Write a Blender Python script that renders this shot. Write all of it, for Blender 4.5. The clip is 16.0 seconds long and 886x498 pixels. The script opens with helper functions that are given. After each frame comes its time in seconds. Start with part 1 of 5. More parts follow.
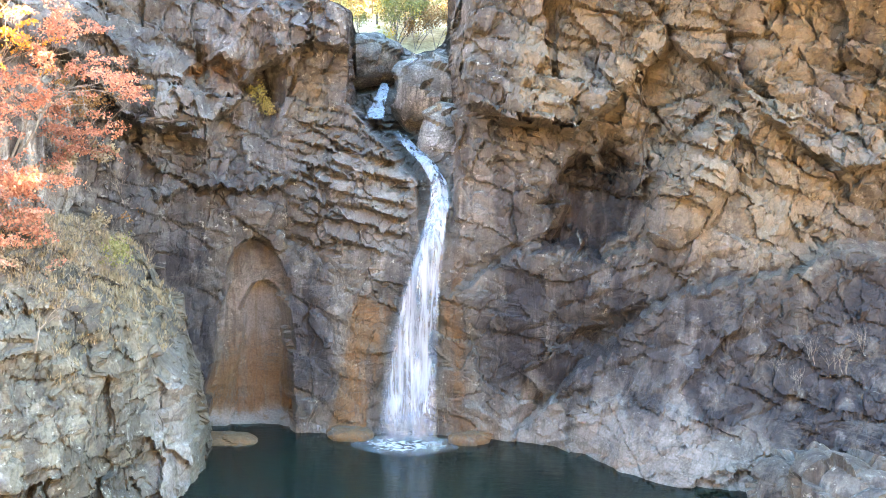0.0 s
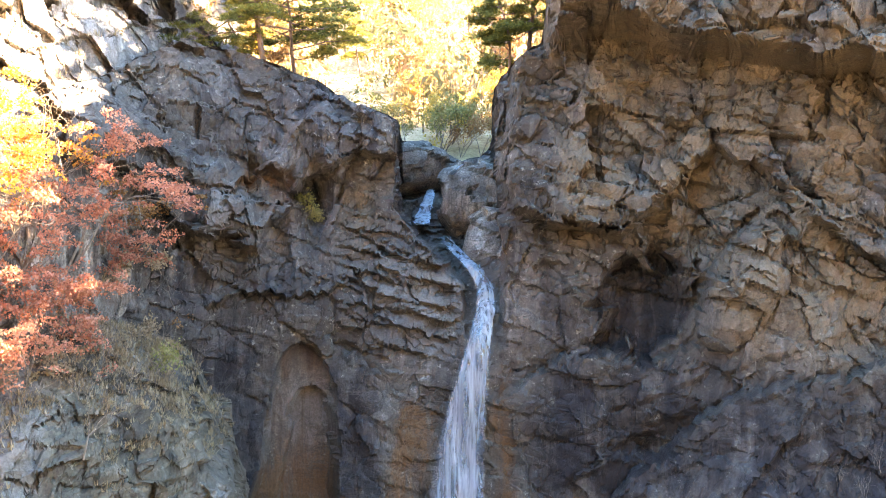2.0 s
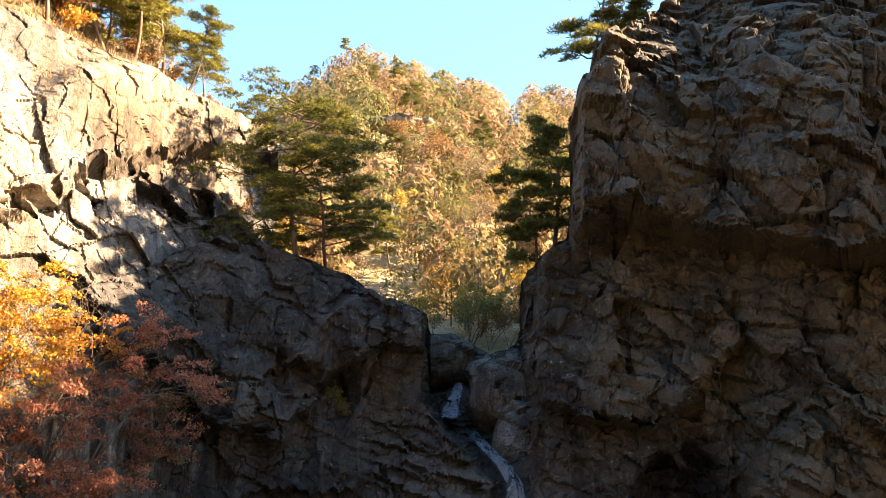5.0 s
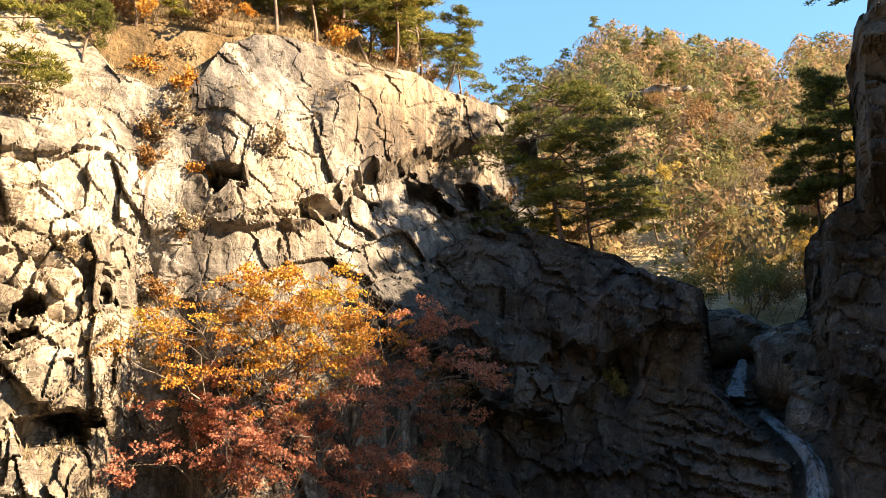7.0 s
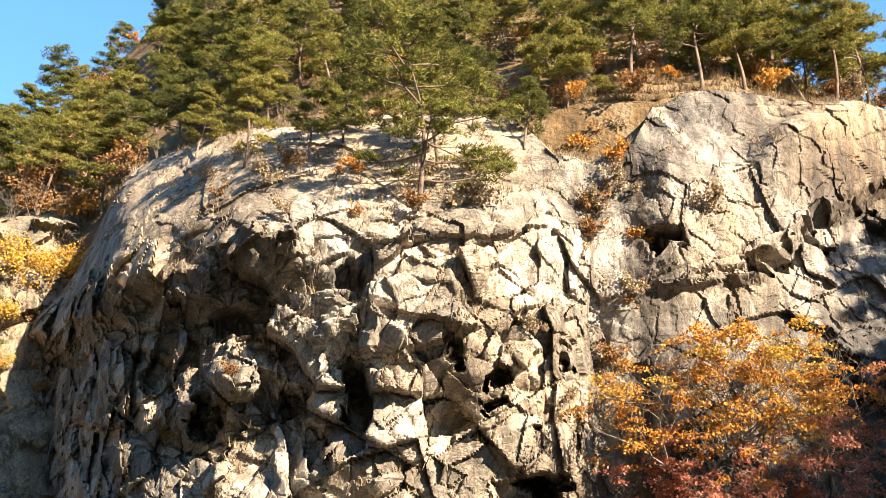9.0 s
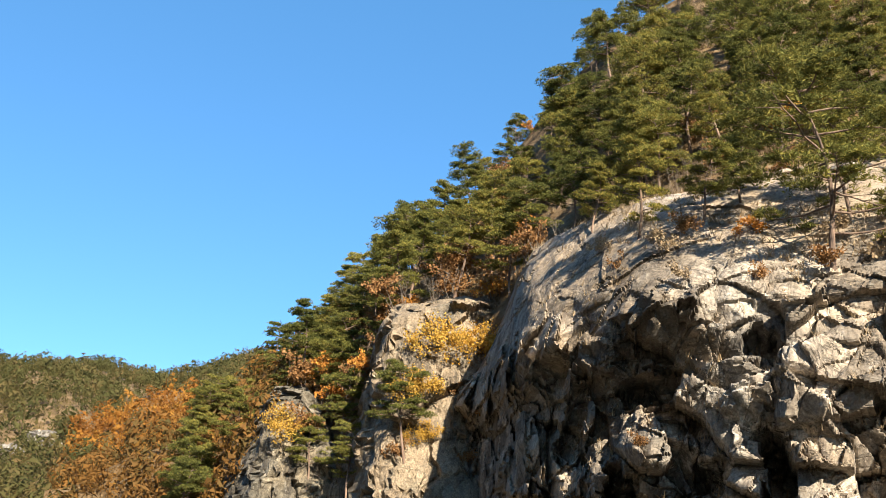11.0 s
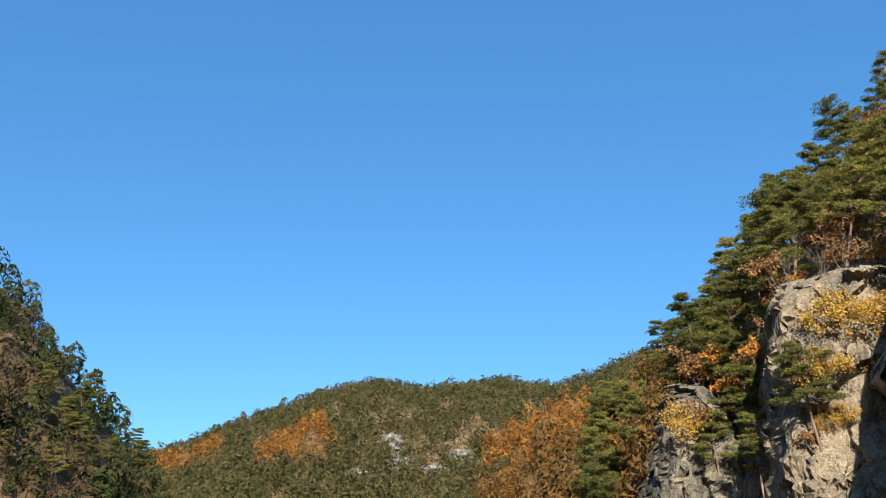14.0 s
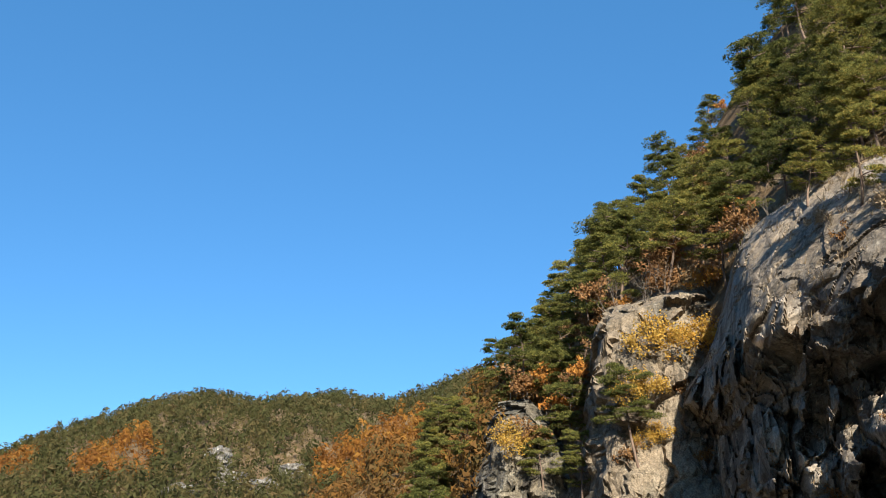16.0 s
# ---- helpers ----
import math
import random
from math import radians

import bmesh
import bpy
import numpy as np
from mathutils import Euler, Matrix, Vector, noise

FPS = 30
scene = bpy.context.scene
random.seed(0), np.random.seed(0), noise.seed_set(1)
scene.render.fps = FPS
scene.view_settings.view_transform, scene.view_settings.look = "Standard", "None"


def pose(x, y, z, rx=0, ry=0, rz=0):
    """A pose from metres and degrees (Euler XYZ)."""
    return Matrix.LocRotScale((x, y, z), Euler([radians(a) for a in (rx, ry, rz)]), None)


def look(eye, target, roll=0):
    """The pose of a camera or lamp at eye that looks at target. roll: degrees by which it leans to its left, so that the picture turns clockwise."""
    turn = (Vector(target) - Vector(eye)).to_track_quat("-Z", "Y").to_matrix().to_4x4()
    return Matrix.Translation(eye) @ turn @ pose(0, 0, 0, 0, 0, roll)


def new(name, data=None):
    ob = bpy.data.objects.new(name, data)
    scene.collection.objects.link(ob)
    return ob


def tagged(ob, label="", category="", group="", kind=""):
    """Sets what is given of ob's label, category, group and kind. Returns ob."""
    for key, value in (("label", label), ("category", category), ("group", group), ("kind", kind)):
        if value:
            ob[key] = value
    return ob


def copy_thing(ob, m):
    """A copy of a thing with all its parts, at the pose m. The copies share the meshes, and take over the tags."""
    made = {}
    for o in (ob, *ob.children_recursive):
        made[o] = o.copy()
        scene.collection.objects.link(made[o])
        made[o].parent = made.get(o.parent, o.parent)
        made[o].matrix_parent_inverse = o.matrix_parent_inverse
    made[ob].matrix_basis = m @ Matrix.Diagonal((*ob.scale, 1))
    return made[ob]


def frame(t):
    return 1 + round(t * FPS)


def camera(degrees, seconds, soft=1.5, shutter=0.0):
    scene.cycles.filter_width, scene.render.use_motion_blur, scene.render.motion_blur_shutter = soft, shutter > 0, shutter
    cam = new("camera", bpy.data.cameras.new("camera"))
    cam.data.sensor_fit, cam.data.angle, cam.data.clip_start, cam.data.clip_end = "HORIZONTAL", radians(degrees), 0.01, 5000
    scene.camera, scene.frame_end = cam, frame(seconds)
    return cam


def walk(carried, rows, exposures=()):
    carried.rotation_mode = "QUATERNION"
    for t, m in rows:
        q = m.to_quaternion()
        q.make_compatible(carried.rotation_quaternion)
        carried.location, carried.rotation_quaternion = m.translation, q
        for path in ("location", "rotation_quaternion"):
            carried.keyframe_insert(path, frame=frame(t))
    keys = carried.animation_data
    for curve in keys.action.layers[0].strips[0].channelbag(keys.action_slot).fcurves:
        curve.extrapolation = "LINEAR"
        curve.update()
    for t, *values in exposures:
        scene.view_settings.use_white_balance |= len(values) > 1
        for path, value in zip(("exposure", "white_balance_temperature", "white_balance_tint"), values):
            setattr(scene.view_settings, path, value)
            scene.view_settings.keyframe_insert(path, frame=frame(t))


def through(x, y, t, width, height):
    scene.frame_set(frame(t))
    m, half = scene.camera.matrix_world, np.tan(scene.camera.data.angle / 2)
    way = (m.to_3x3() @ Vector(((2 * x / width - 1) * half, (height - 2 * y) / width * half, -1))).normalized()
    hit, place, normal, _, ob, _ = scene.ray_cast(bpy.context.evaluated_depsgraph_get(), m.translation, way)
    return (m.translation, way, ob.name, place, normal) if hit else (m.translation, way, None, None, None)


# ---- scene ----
cam = camera(53.0, 16.0, soft=0.65)
EYE = 17.0  # above the pool; the viewer stands on a terrace over it and only turns
# seconds, then the turn about x, y and z in degrees
TURNS = [
    (0.0, 82.96, -0.95, 0.12), (0.5, 83.90, -0.82, 0.52), (1.0, 84.87, -0.63, 1.25), (1.5, 86.87, -0.21, 2.29),
    (2.0, 89.63, -0.31, 3.07), (2.5, 92.49, -0.51, 3.61), (3.0, 95.45, -0.30, 4.01), (3.5, 98.11, -0.42, 4.26),
    (3.7, 98.92, -0.85, 4.15), (5.8, 102.51, 0.12, 5.73), (6.0, 102.53, 0.47, 6.24), (6.5, 101.52, 0.39, 14.19),
    (7.0, 100.95, 0.67, 22.46), (7.5, 101.68, 1.36, 31.99), (8.0, 102.59, 1.18, 39.13), (8.5, 103.77, 0.43, 47.17),
    (8.7, 104.31, 0.27, 48.70), (10.8, 108.45, -3.49, 73.78), (11.0, 108.75, -3.61, 76.43), (11.5, 109.10, -3.73, 83.43),
    (12.0, 108.48, -2.35, 90.49), (12.5, 108.02, -2.28, 96.48), (13.0, 107.76, -1.65, 99.49), (13.5, 107.74, -1.24, 100.78),
    (14.0, 107.84, -1.04, 101.78), (14.5, 108.31, -0.99, 101.34), (15.0, 108.88, -0.93, 100.41), (15.5, 108.82, -1.35, 96.12),
    (16.0, 108.86, -0.47, 91.26),
]
walk(cam, [(t, pose(0, 0, EYE, rx, ry, rz)) for t, rx, ry, rz in TURNS],
     exposures=[(0.0, 6.8, 11400, 23), (1.0, 6.47, 11200, 24), (1.5, 6.15, 10200, 23), (2.0, 5.75, 9400, 23), (2.5, 5.25, 8600, 22), (3.0, 4.9, 8100, 21), (3.5, 4.3, 8200, 21),
                (6.0, 2.68, 10400, 22), (6.5, 2.52, 9000, 17), (7.0, 2.42, 8700, 16), (8.0, 2.3, 8200, 15), (8.5, 2.28, 7700, 14), (11.0, 1.65, 6800, 10), (12.0, 1.34, 6400, 8), (12.5, 1.22, 6300, 8), (16.0, 1.18, 6200, 8)])

# ---- light: a low autumn sun from behind the right-hand cliff, and a clear sky
SUN_AZ, SUN_EL = -82.0, 31.0
world = bpy.data.worlds.new("sky")
scene.world = world
world.use_nodes = True
wn = world.node_tree
sky = wn.nodes.new("ShaderNodeTexSky")
sky.sky_type, sky.sun_disc = "NISHITA", False
sky.sun_elevation, sky.sun_rotation = radians(SUN_EL), radians(-SUN_AZ)
sky.air_density, sky.dust_density, sky.ozone_density, sky.altitude = 1.0, 1.2, 3.0, 800
tint = wn.nodes.new("ShaderNodeMix")  # the clear deep blue of a dry autumn noon
tint.data_type, tint.blend_type = "RGBA", "MULTIPLY"
tint.inputs[0].default_value, tint.inputs[7].default_value = 1.0, (0.42, 0.65, 0.78, 1.0)
wn.links.new(sky.outputs[0], tint.inputs[6])
haze = wn.nodes.new("ShaderNodeMix")  # even light from the clear air all over the sky
haze.data_type, haze.blend_type = "RGBA", "ADD"
haze.inputs[0].default_value, haze.inputs[7].default_value = 1.0, (0.24, 0.95, 2.05, 1.0)
wn.links.new(tint.outputs[2], haze.inputs[6])
wn.links.new(haze.outputs[2], wn.nodes["Background"].inputs[0])
wn.nodes["Background"].inputs[1].default_value = 0.065
lamp = bpy.data.lights.new("sun", "SUN")
lamp.energy, lamp.angle, lamp.color = 5.0, radians(0.5), (1.0, 0.88, 0.70)
sun = new("sun", lamp)
a, e = radians(SUN_AZ), radians(SUN_EL)
sun.matrix_world = look((-math.sin(a) * math.cos(e) * 300, math.cos(a) * math.cos(e) * 300, math.sin(e) * 300), (0, 0, 0))


# ---- noise in numpy
def h3(i, seed):
    """Three random numbers in 0..1 for each integer cell (n, 3)."""
    k = (i[:, 0] * 73856093) ^ (i[:, 1] * 19349663) ^ (i[:, 2] * 83492791) ^ (seed * 2654435761)
    out = []
    for m in (1274126177, 668265263, 374761393):
        v = (k ^ (k >> 13)) * m & 0x7FFFFFFF
        v = (v ^ (v >> 15)) * 1103515245 & 0x7FFFFFFF
        out.append(((v ^ (v >> 12)) & 0xFFFFF) / 0xFFFFF)
    return np.stack(out, -1)


def vn(p, seed=0):
    """Smooth value noise, -1..1."""
    i = np.floor(p).astype(np.int64)
    f = p - i
    f = f * f * (3 - 2 * f)
    tot = np.zeros(len(p))
    for dx in (0, 1):
        for dy in (0, 1):
            for dz in (0, 1):
                w = (f[:, 0] if dx else 1 - f[:, 0]) * (f[:, 1] if dy else 1 - f[:, 1]) * (f[:, 2] if dz else 1 - f[:, 2])
                tot += w * h3(i + np.array((dx, dy, dz)), seed)[:, 0]
    return tot * 2 - 1


def fbm(p, octaves=4, seed=0):
    tot, amp = np.zeros(len(p)), 0.5
    for o in range(octaves):
        tot += amp * vn(p * 2.03 ** o + 17.3 * o, seed + o)
        amp *= 0.5
    return tot


def cells(p, seed):
    """Voronoi: the random numbers and offset of the nearest cell, and the distance to the border."""
    i0 = np.floor(p).astype(np.int64)
    d1 = np.full(len(p), 9.0)
    d2 = np.full(len(p), 9.0)
    rnd, off = np.zeros((len(p), 3)), np.zeros((len(p), 3))
    for dx in (-1, 0, 1):
        for dy in (-1, 0, 1):
            for dz in (-1, 0, 1):
                c = i0 + np.array((dx, dy, dz))
                r = h3(c, seed)
                o = p - (c + 0.1 + 0.8 * r)
                d = np.sqrt((o * o).sum(1))
                near = d < d1
                d2 = np.where(near, d1, np.minimum(d2, d))
                d1 = np.where(near, d, d1)
                rnd[near], off[near] = r[near], o[near]
    return rnd, off, d2 - d1


def blocks(p, size, seed, tilt=1.0, crack=0.25):
    """Fractured rock: tilted facets in random steps, parted by cracks. About -1..1, and a random tone for each block."""
    q = p / np.array(size)
    q = q + 0.18 * np.stack([vn(q * 1.7, seed + 5), vn(q * 1.7, seed + 6), vn(q * 1.7, seed + 7)], -1)
    rnd, off, edge = cells(q, seed)
    lean = (h3((rnd * 99991).astype(np.int64), seed + 1) - 0.5) * 2
    out = (rnd[:, 0] - 0.5) * 1.1 + tilt * (off * lean).sum(1)
    return out - crack * np.exp(-(edge / 0.05) ** 2), rnd[:, 1]


def steps(a, z, size, seed):
    """Random steps, -1..1, over the cells of a wall."""
    q = np.stack([a * 0.65 / size, 0 * a, z / size], -1)
    return cells(q + 0.2 * np.stack([vn(q * 2, seed), 0 * a, vn(q * 2, seed + 1)], -1), seed)[0][:, 0] * 2 - 1


def turned(ax, ay, az):
    return np.array(Euler((radians(ax), radians(ay), radians(az))).to_matrix())


def joints(p, size, seed, rot=(0, 0, 0), tilt=1.0, crack=0.10):
    """Jointed rock: staggered, slightly tilted slabs between three sets of joints. About -1..1, and a tone for each slab."""
    q = p @ turned(*rot)
    w = q * 0.55 / max(size)
    q = q / np.array(size) + 0.2 * np.stack([vn(w * 2, seed + 5), vn(w * 2, seed + 6), vn(w * 2, seed + 7)], -1)
    q += 0.02 * np.stack([vn(q * 3, seed + 8), vn(q * 3, seed + 9), vn(q * 3, seed + 10)], -1)
    one = np.zeros(len(p), dtype=np.int64)
    k2 = np.floor(q[:, 2]).astype(np.int64)
    q[:, 0] += 7.3 * h3(np.stack([k2, one, one], -1), seed)[:, 0]
    k0 = np.floor(q[:, 0]).astype(np.int64)
    q[:, 1] += 5.1 * h3(np.stack([k2, k0, one + 1], -1), seed)[:, 1]
    q[:, 2] += 0.0
    k1 = np.floor(q[:, 1]).astype(np.int64)
    rnd = h3(np.stack([k0, k1, k2], -1), seed + 2)
    lean = (h3(np.stack([k1, k2, k0], -1), seed + 3) - 0.5) * 2
    f = q - np.floor(q) - 0.5
    edge = 0.5 - np.abs(f).max(1)
    out = (rnd[:, 0] - 0.5) * 1.3 + tilt * (f * lean).sum(1)
    return out - crack * np.exp(-(edge / 0.02) ** 2), rnd[:, 1]


def facets(p, size, seed, rot=(0, 0, 0), sharp=1.1, crack=0.05):
    """Broken rock: convex blocks with a few plane faces each, that meet in ridges. About -1..1, and a tone for each block."""
    q = p @ turned(*rot) / np.array(size)
    q = q + 0.15 * np.stack([vn(q * 1.6, seed + 5), vn(q * 1.6, seed + 6), vn(q * 1.6, seed + 7)], -1)
    rnd, off, edge = cells(q, seed)
    key = (rnd * 99991).astype(np.int64)
    slope = np.full(len(p), -9.0)
    for k in range(4):
        lean = h3(key, seed + 20 + k) - 0.5
        lean /= np.linalg.norm(lean, axis=1)[:, None] + 1e-9
        slope = np.maximum(slope, (off * lean).sum(1) * (0.6 + 0.8 * rnd[:, 2]))
    return (rnd[:, 0] - 0.5) * 0.95 - sharp * (slope - 0.25) - crack * np.exp(-(edge / 0.04) ** 2), rnd[:, 1]


def ss(a, b, x):
    t = np.clip((x - a) / (b - a), 0, 1)
    return t * t * (3 - 2 * t)


def line(x, *pts):
    """Piecewise straight line through the pairs pts, at x."""
    pts = sorted(pts)
    return np.interp(x, [q[0] for q in pts], [q[1] for q in pts])


def soft(x, *pts, w=1.2):
    return (line(x - w, *pts) + 2 * line(x, *pts) + line(x + w, *pts)) / 4


# ---- meshes
def mesh_object(name, verts, faces, mats, parent=None, smooth=False, attrs=None, index=None):
    """One object from arrays: verts (n, 3), faces (m, 3 or 4), or several such arrays in a list."""
    faces = faces if isinstance(faces, list) else [faces]
    faces = [np.asarray(f) for f in faces if len(f)]
    me = bpy.data.meshes.new(name)
    loops = np.concatenate([f.ravel() for f in faces]).astype(np.int32)
    sizes = np.concatenate([np.full(len(f), f.shape[1]) for f in faces]).astype(np.int32)
    me.vertices.add(len(verts))
    me.vertices.foreach_set("co", np.asarray(verts, dtype=np.float32).ravel())
    me.loops.add(len(loops))
    me.loops.foreach_set("vertex_index", loops)
    me.polygons.add(len(sizes))
    me.polygons.foreach_set("loop_start", (np.cumsum(sizes) - sizes).astype(np.int32))
    me.polygons.foreach_set("loop_total", sizes)
    me.polygons.foreach_set("use_smooth", np.full(len(sizes), smooth))
    for m in mats if isinstance(mats, (list, tuple)) else [mats]:
        me.materials.append(m)
    if index is not None:
        me.polygons.foreach_set("material_index", np.asarray(index, dtype=np.int32))
    for key, val in (attrs or {}).items():
        at = me.attributes.new(key, "FLOAT", "POINT")
        at.data.foreach_set("value", np.asarray(val, dtype=np.float32))
    me.update(calc_edges=True)
    ob = new(name, me)
    if parent is not None:
        ob.parent = parent
    return ob


def grid_faces(nu, nv, flip=False):
    i, j = np.meshgrid(np.arange(nu - 1), np.arange(nv - 1), indexing="ij")
    k = (i * nv + j).ravel()
    f = np.stack([k, k + nv, k + nv + 1, k + 1], -1)
    return f[:, ::-1] if flip else f


def rise(r, el):
    """The height of what is seen from the terrace at r metres under el degrees."""
    return EYE + r * np.tan(np.radians(el))


def polar(az, r, z):
    """A place by its bearing (degrees to the left of the falls) and horizontal distance from the terrace."""
    b = np.radians(az)
    return np.stack([-np.sin(b) * r, np.cos(b) * r, z + 0 * r], -1)


# ---- materials
class Nodes:
    """A small hand for building node materials."""

    def __init__(self, name):
        self.mat = bpy.data.materials.new(name)
        self.mat.use_nodes = True
        self.nt = self.mat.node_tree
        self.bsdf = self.nt.nodes["Principled BSDF"]
        self.geo = self.nt.nodes.new("ShaderNodeNewGeometry")
        self.pos = self.geo.outputs["Position"]

    def put(self, value, socket):
        if isinstance(value, (int, float)):
            socket.default_value = value
        elif isinstance(value, (tuple, list)):
            socket.default_value = (*value, 1.0) if len(value) == 3 and socket.type == "RGBA" else value
        else:
            self.nt.links.new(value, socket)

    def scaled(self, x, y, z, vec=None):
        n = self.nt.nodes.new("ShaderNodeMapping")
        self.put(vec or self.pos, n.inputs[0])
        n.inputs["Scale"].default_value = (x, y, z)
        return n.outputs[0]

    def noise(self, scale=1.0, detail=4.0, vec=None, rough=0.55, distort=0.0):
        n = self.nt.nodes.new("ShaderNodeTexNoise")
        self.put(vec or self.pos, n.inputs["Vector"])
        for key, v in (("Scale", scale), ("Detail", detail), ("Roughness", rough), ("Distortion", distort)):
            n.inputs[key].default_value = v
        return n.outputs[0]

    def voronoi(self, scale, vec=None, feature="F1", out="Distance"):
        n = self.nt.nodes.new("ShaderNodeTexVoronoi")
        n.feature = feature
        self.put(vec or self.pos, n.inputs["Vector"])
        n.inputs["Scale"].default_value = scale
        return n.outputs[out]

    def ramp(self, fac, *stops):
        """stops: (place, value or colour)."""
        n = self.nt.nodes.new("ShaderNodeValToRGB")
        self.put(fac, n.inputs[0])
        el = n.color_ramp.elements
        while len(el) < len(stops):
            el.new(0.5)
        for e, (at, c) in zip(el, stops):
            e.position = at
            e.color = (c, c, c, 1) if isinstance(c, (int, float)) else (*c, 1)
        return n.outputs[0]

    def mix(self, fac, a, b, kind="MIX"):
        n = self.nt.nodes.new("ShaderNodeMix")
        n.data_type, n.blend_type = "RGBA", kind
        self.put(fac, n.inputs[0]), self.put(a, n.inputs[6]), self.put(b, n.inputs[7])
        return n.outputs[2]

    def math(self, op, a, b=0.0):
        n = self.nt.nodes.new("ShaderNodeMath")
        n.operation = op
        self.put(a, n.inputs[0]), self.put(b, n.inputs[1])
        return n.outputs[0]

    def attr(self, name):
        n = self.nt.nodes.new("ShaderNodeAttribute")
        n.attribute_name = name
        return n.outputs["Fac"]

    def up(self):
        n = self.nt.nodes.new("ShaderNodeSeparateXYZ")
        self.put(self.geo.outputs["Normal"], n.inputs[0])
        return n.outputs["Z"]

    def bump(self, height, strength=0.5, distance=0.05, normal=None):
        n = self.nt.nodes.new("ShaderNodeBump")
        n.inputs["Strength"].default_value, n.inputs["Distance"].default_value = strength, distance
        self.put(height, n.inputs["Height"])
        if normal:
            self.put(normal, n.inputs["Normal"])
        return n.outputs[0]

    def done(self, colour, rough=0.85, normal=None, **more):
        self.put(colour, self.bsdf.inputs["Base Color"])
        self.put(rough, self.bsdf.inputs["Roughness"])
        if normal:
            self.put(normal, self.bsdf.inputs["Normal"])
        for key, v in more.items():
            self.put(v, self.bsdf.inputs[key.replace("_", " ")])
        return self.mat


def rock(name, grey, tan, dark, mottle=1.0, relief=0.12, stain=1.0):
    """Weathered cliff rock: mottled grey and tan, streaks of seepage, cracks, lichen."""
    g = Nodes(name)
    wide, mid, fine = g.noise(0.13, 5, distort=0.6), g.noise(0.9, 6, distort=0.4), g.noise(9.0, 5)
    col = g.mix(g.ramp(wide, (0.38, 0.0), (0.62, 1.0)), grey, tan)
    tone = g.attr("tone")
    col = g.mix(0.75 * mottle, col, g.ramp(tone, (0.0, 0.35), (0.5, 0.95), (1.0, 1.6)), "MULTIPLY")
    col = g.mix(0.8 * mottle, col, g.ramp(mid, (0.25, 0.22), (0.5, 0.95), (0.75, 1.65)), "MULTIPLY")
    streak = g.noise(1.0, 6, g.scaled(1.3, 1.3, 0.055), 0.65, 0.35)
    patchy = g.ramp(g.noise(0.11, 3), (0.35, 0.25), (0.6, 1.0))
    col = g.mix(g.math("MULTIPLY", g.ramp(streak, (0.47, 0.0), (0.6, 0.85)), patchy), col, dark)
    pale = g.noise(1.0, 4, g.scaled(1.7, 1.7, 0.16), 0.6)
    col = g.mix(g.ramp(pale, (0.58, 0.0), (0.74, 0.55 * mottle ** 2)), col, g.mix(0.55, col, (0.62, 0.60, 0.56)))
    lichen = g.noise(2.6, 6, rough=0.7)
    col = g.mix(g.ramp(lichen, (0.6, 0.0), (0.66, 0.5)), col, g.mix(0.5, col, (0.5, 0.5, 0.44)))
    # stains with a shape of their own, with some shade and sunlight painted in
    for key, c, most in (("rust", (0.20, 0.098, 0.038), 0.8), ("seep_and_shade", (0.010, 0.009, 0.012), 0.92), ("wash_and_sun", (0.27, 0.25, 0.235), 0.7), ("ochre", (0.26, 0.205, 0.145), 0.75)):
        ragged = g.noise({"rust": 0.8, "seep_and_shade": 0.66, "wash_and_sun": 0.97, "ochre": 0.55}[key], 6, g.scaled(1.5, 1.5, 0.14), 0.62)
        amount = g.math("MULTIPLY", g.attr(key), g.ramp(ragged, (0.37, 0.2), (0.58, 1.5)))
        col = g.mix(g.math("MINIMUM", amount, most), col, tuple(q * stain for q in c) if key != "seep_and_shade" else c)
    lines = []
    for sx, sz, k in ((0.5, 0.22, 0.4), (0.16, 0.55, 0.7), (0.8, 0.45, 1.1)):
        n = g.noise(k, 7, g.scaled(sx, sx, sz), 0.62, 1.2)
        lines.append(g.ramp(g.math("ABSOLUTE", g.math("SUBTRACT", n, 0.5)), (0.0, 0.0), (0.017, 1.0)))
    cut = g.math("MULTIPLY", g.math("MULTIPLY", lines[0], lines[1]), lines[2])
    col = g.mix(g.math("MULTIPLY", g.math("SUBTRACT", 1.0, cut), g.ramp(g.noise(0.5, 3), (0.4, 0.0), (0.6, 0.75))), col, (0.05, 0.045, 0.04))
    col = g.mix(0.7 * mottle, col, g.ramp(fine, (0.3, 0.4), (0.7, 1.55)), "MULTIPLY")
    h = g.math("ADD", g.math("MULTIPLY", mid, 1.0), g.math("ADD", g.math("MULTIPLY", fine, 0.18), g.math("MULTIPLY", cut, 0.25)))
    h2 = g.math("ADD", h, g.math("MULTIPLY", g.noise(3.0, 6, rough=0.7), 0.6))
    return g.done(col, 0.82, g.bump(h2, 0.9, relief), Specular_IOR_Level=0.2)


# shade on the falls cliff is put into this near-black base colour
M_FALL = rock("shade_dark_fall_rock", (0.060, 0.056, 0.056), (0.066, 0.059, 0.051), (0.010, 0.009, 0.012), 0.6, 0.09, 0.45)
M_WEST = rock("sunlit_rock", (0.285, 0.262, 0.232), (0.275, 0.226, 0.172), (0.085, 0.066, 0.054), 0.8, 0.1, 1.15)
M_GORGE = rock("polished_gorge_rock", (0.135, 0.13, 0.125), (0.135, 0.115, 0.095), (0.05, 0.046, 0.045))
M_OUTCROP = rock("lichened_outcrop_rock", (0.185, 0.172, 0.142), (0.175, 0.147, 0.105), (0.05, 0.045, 0.04))
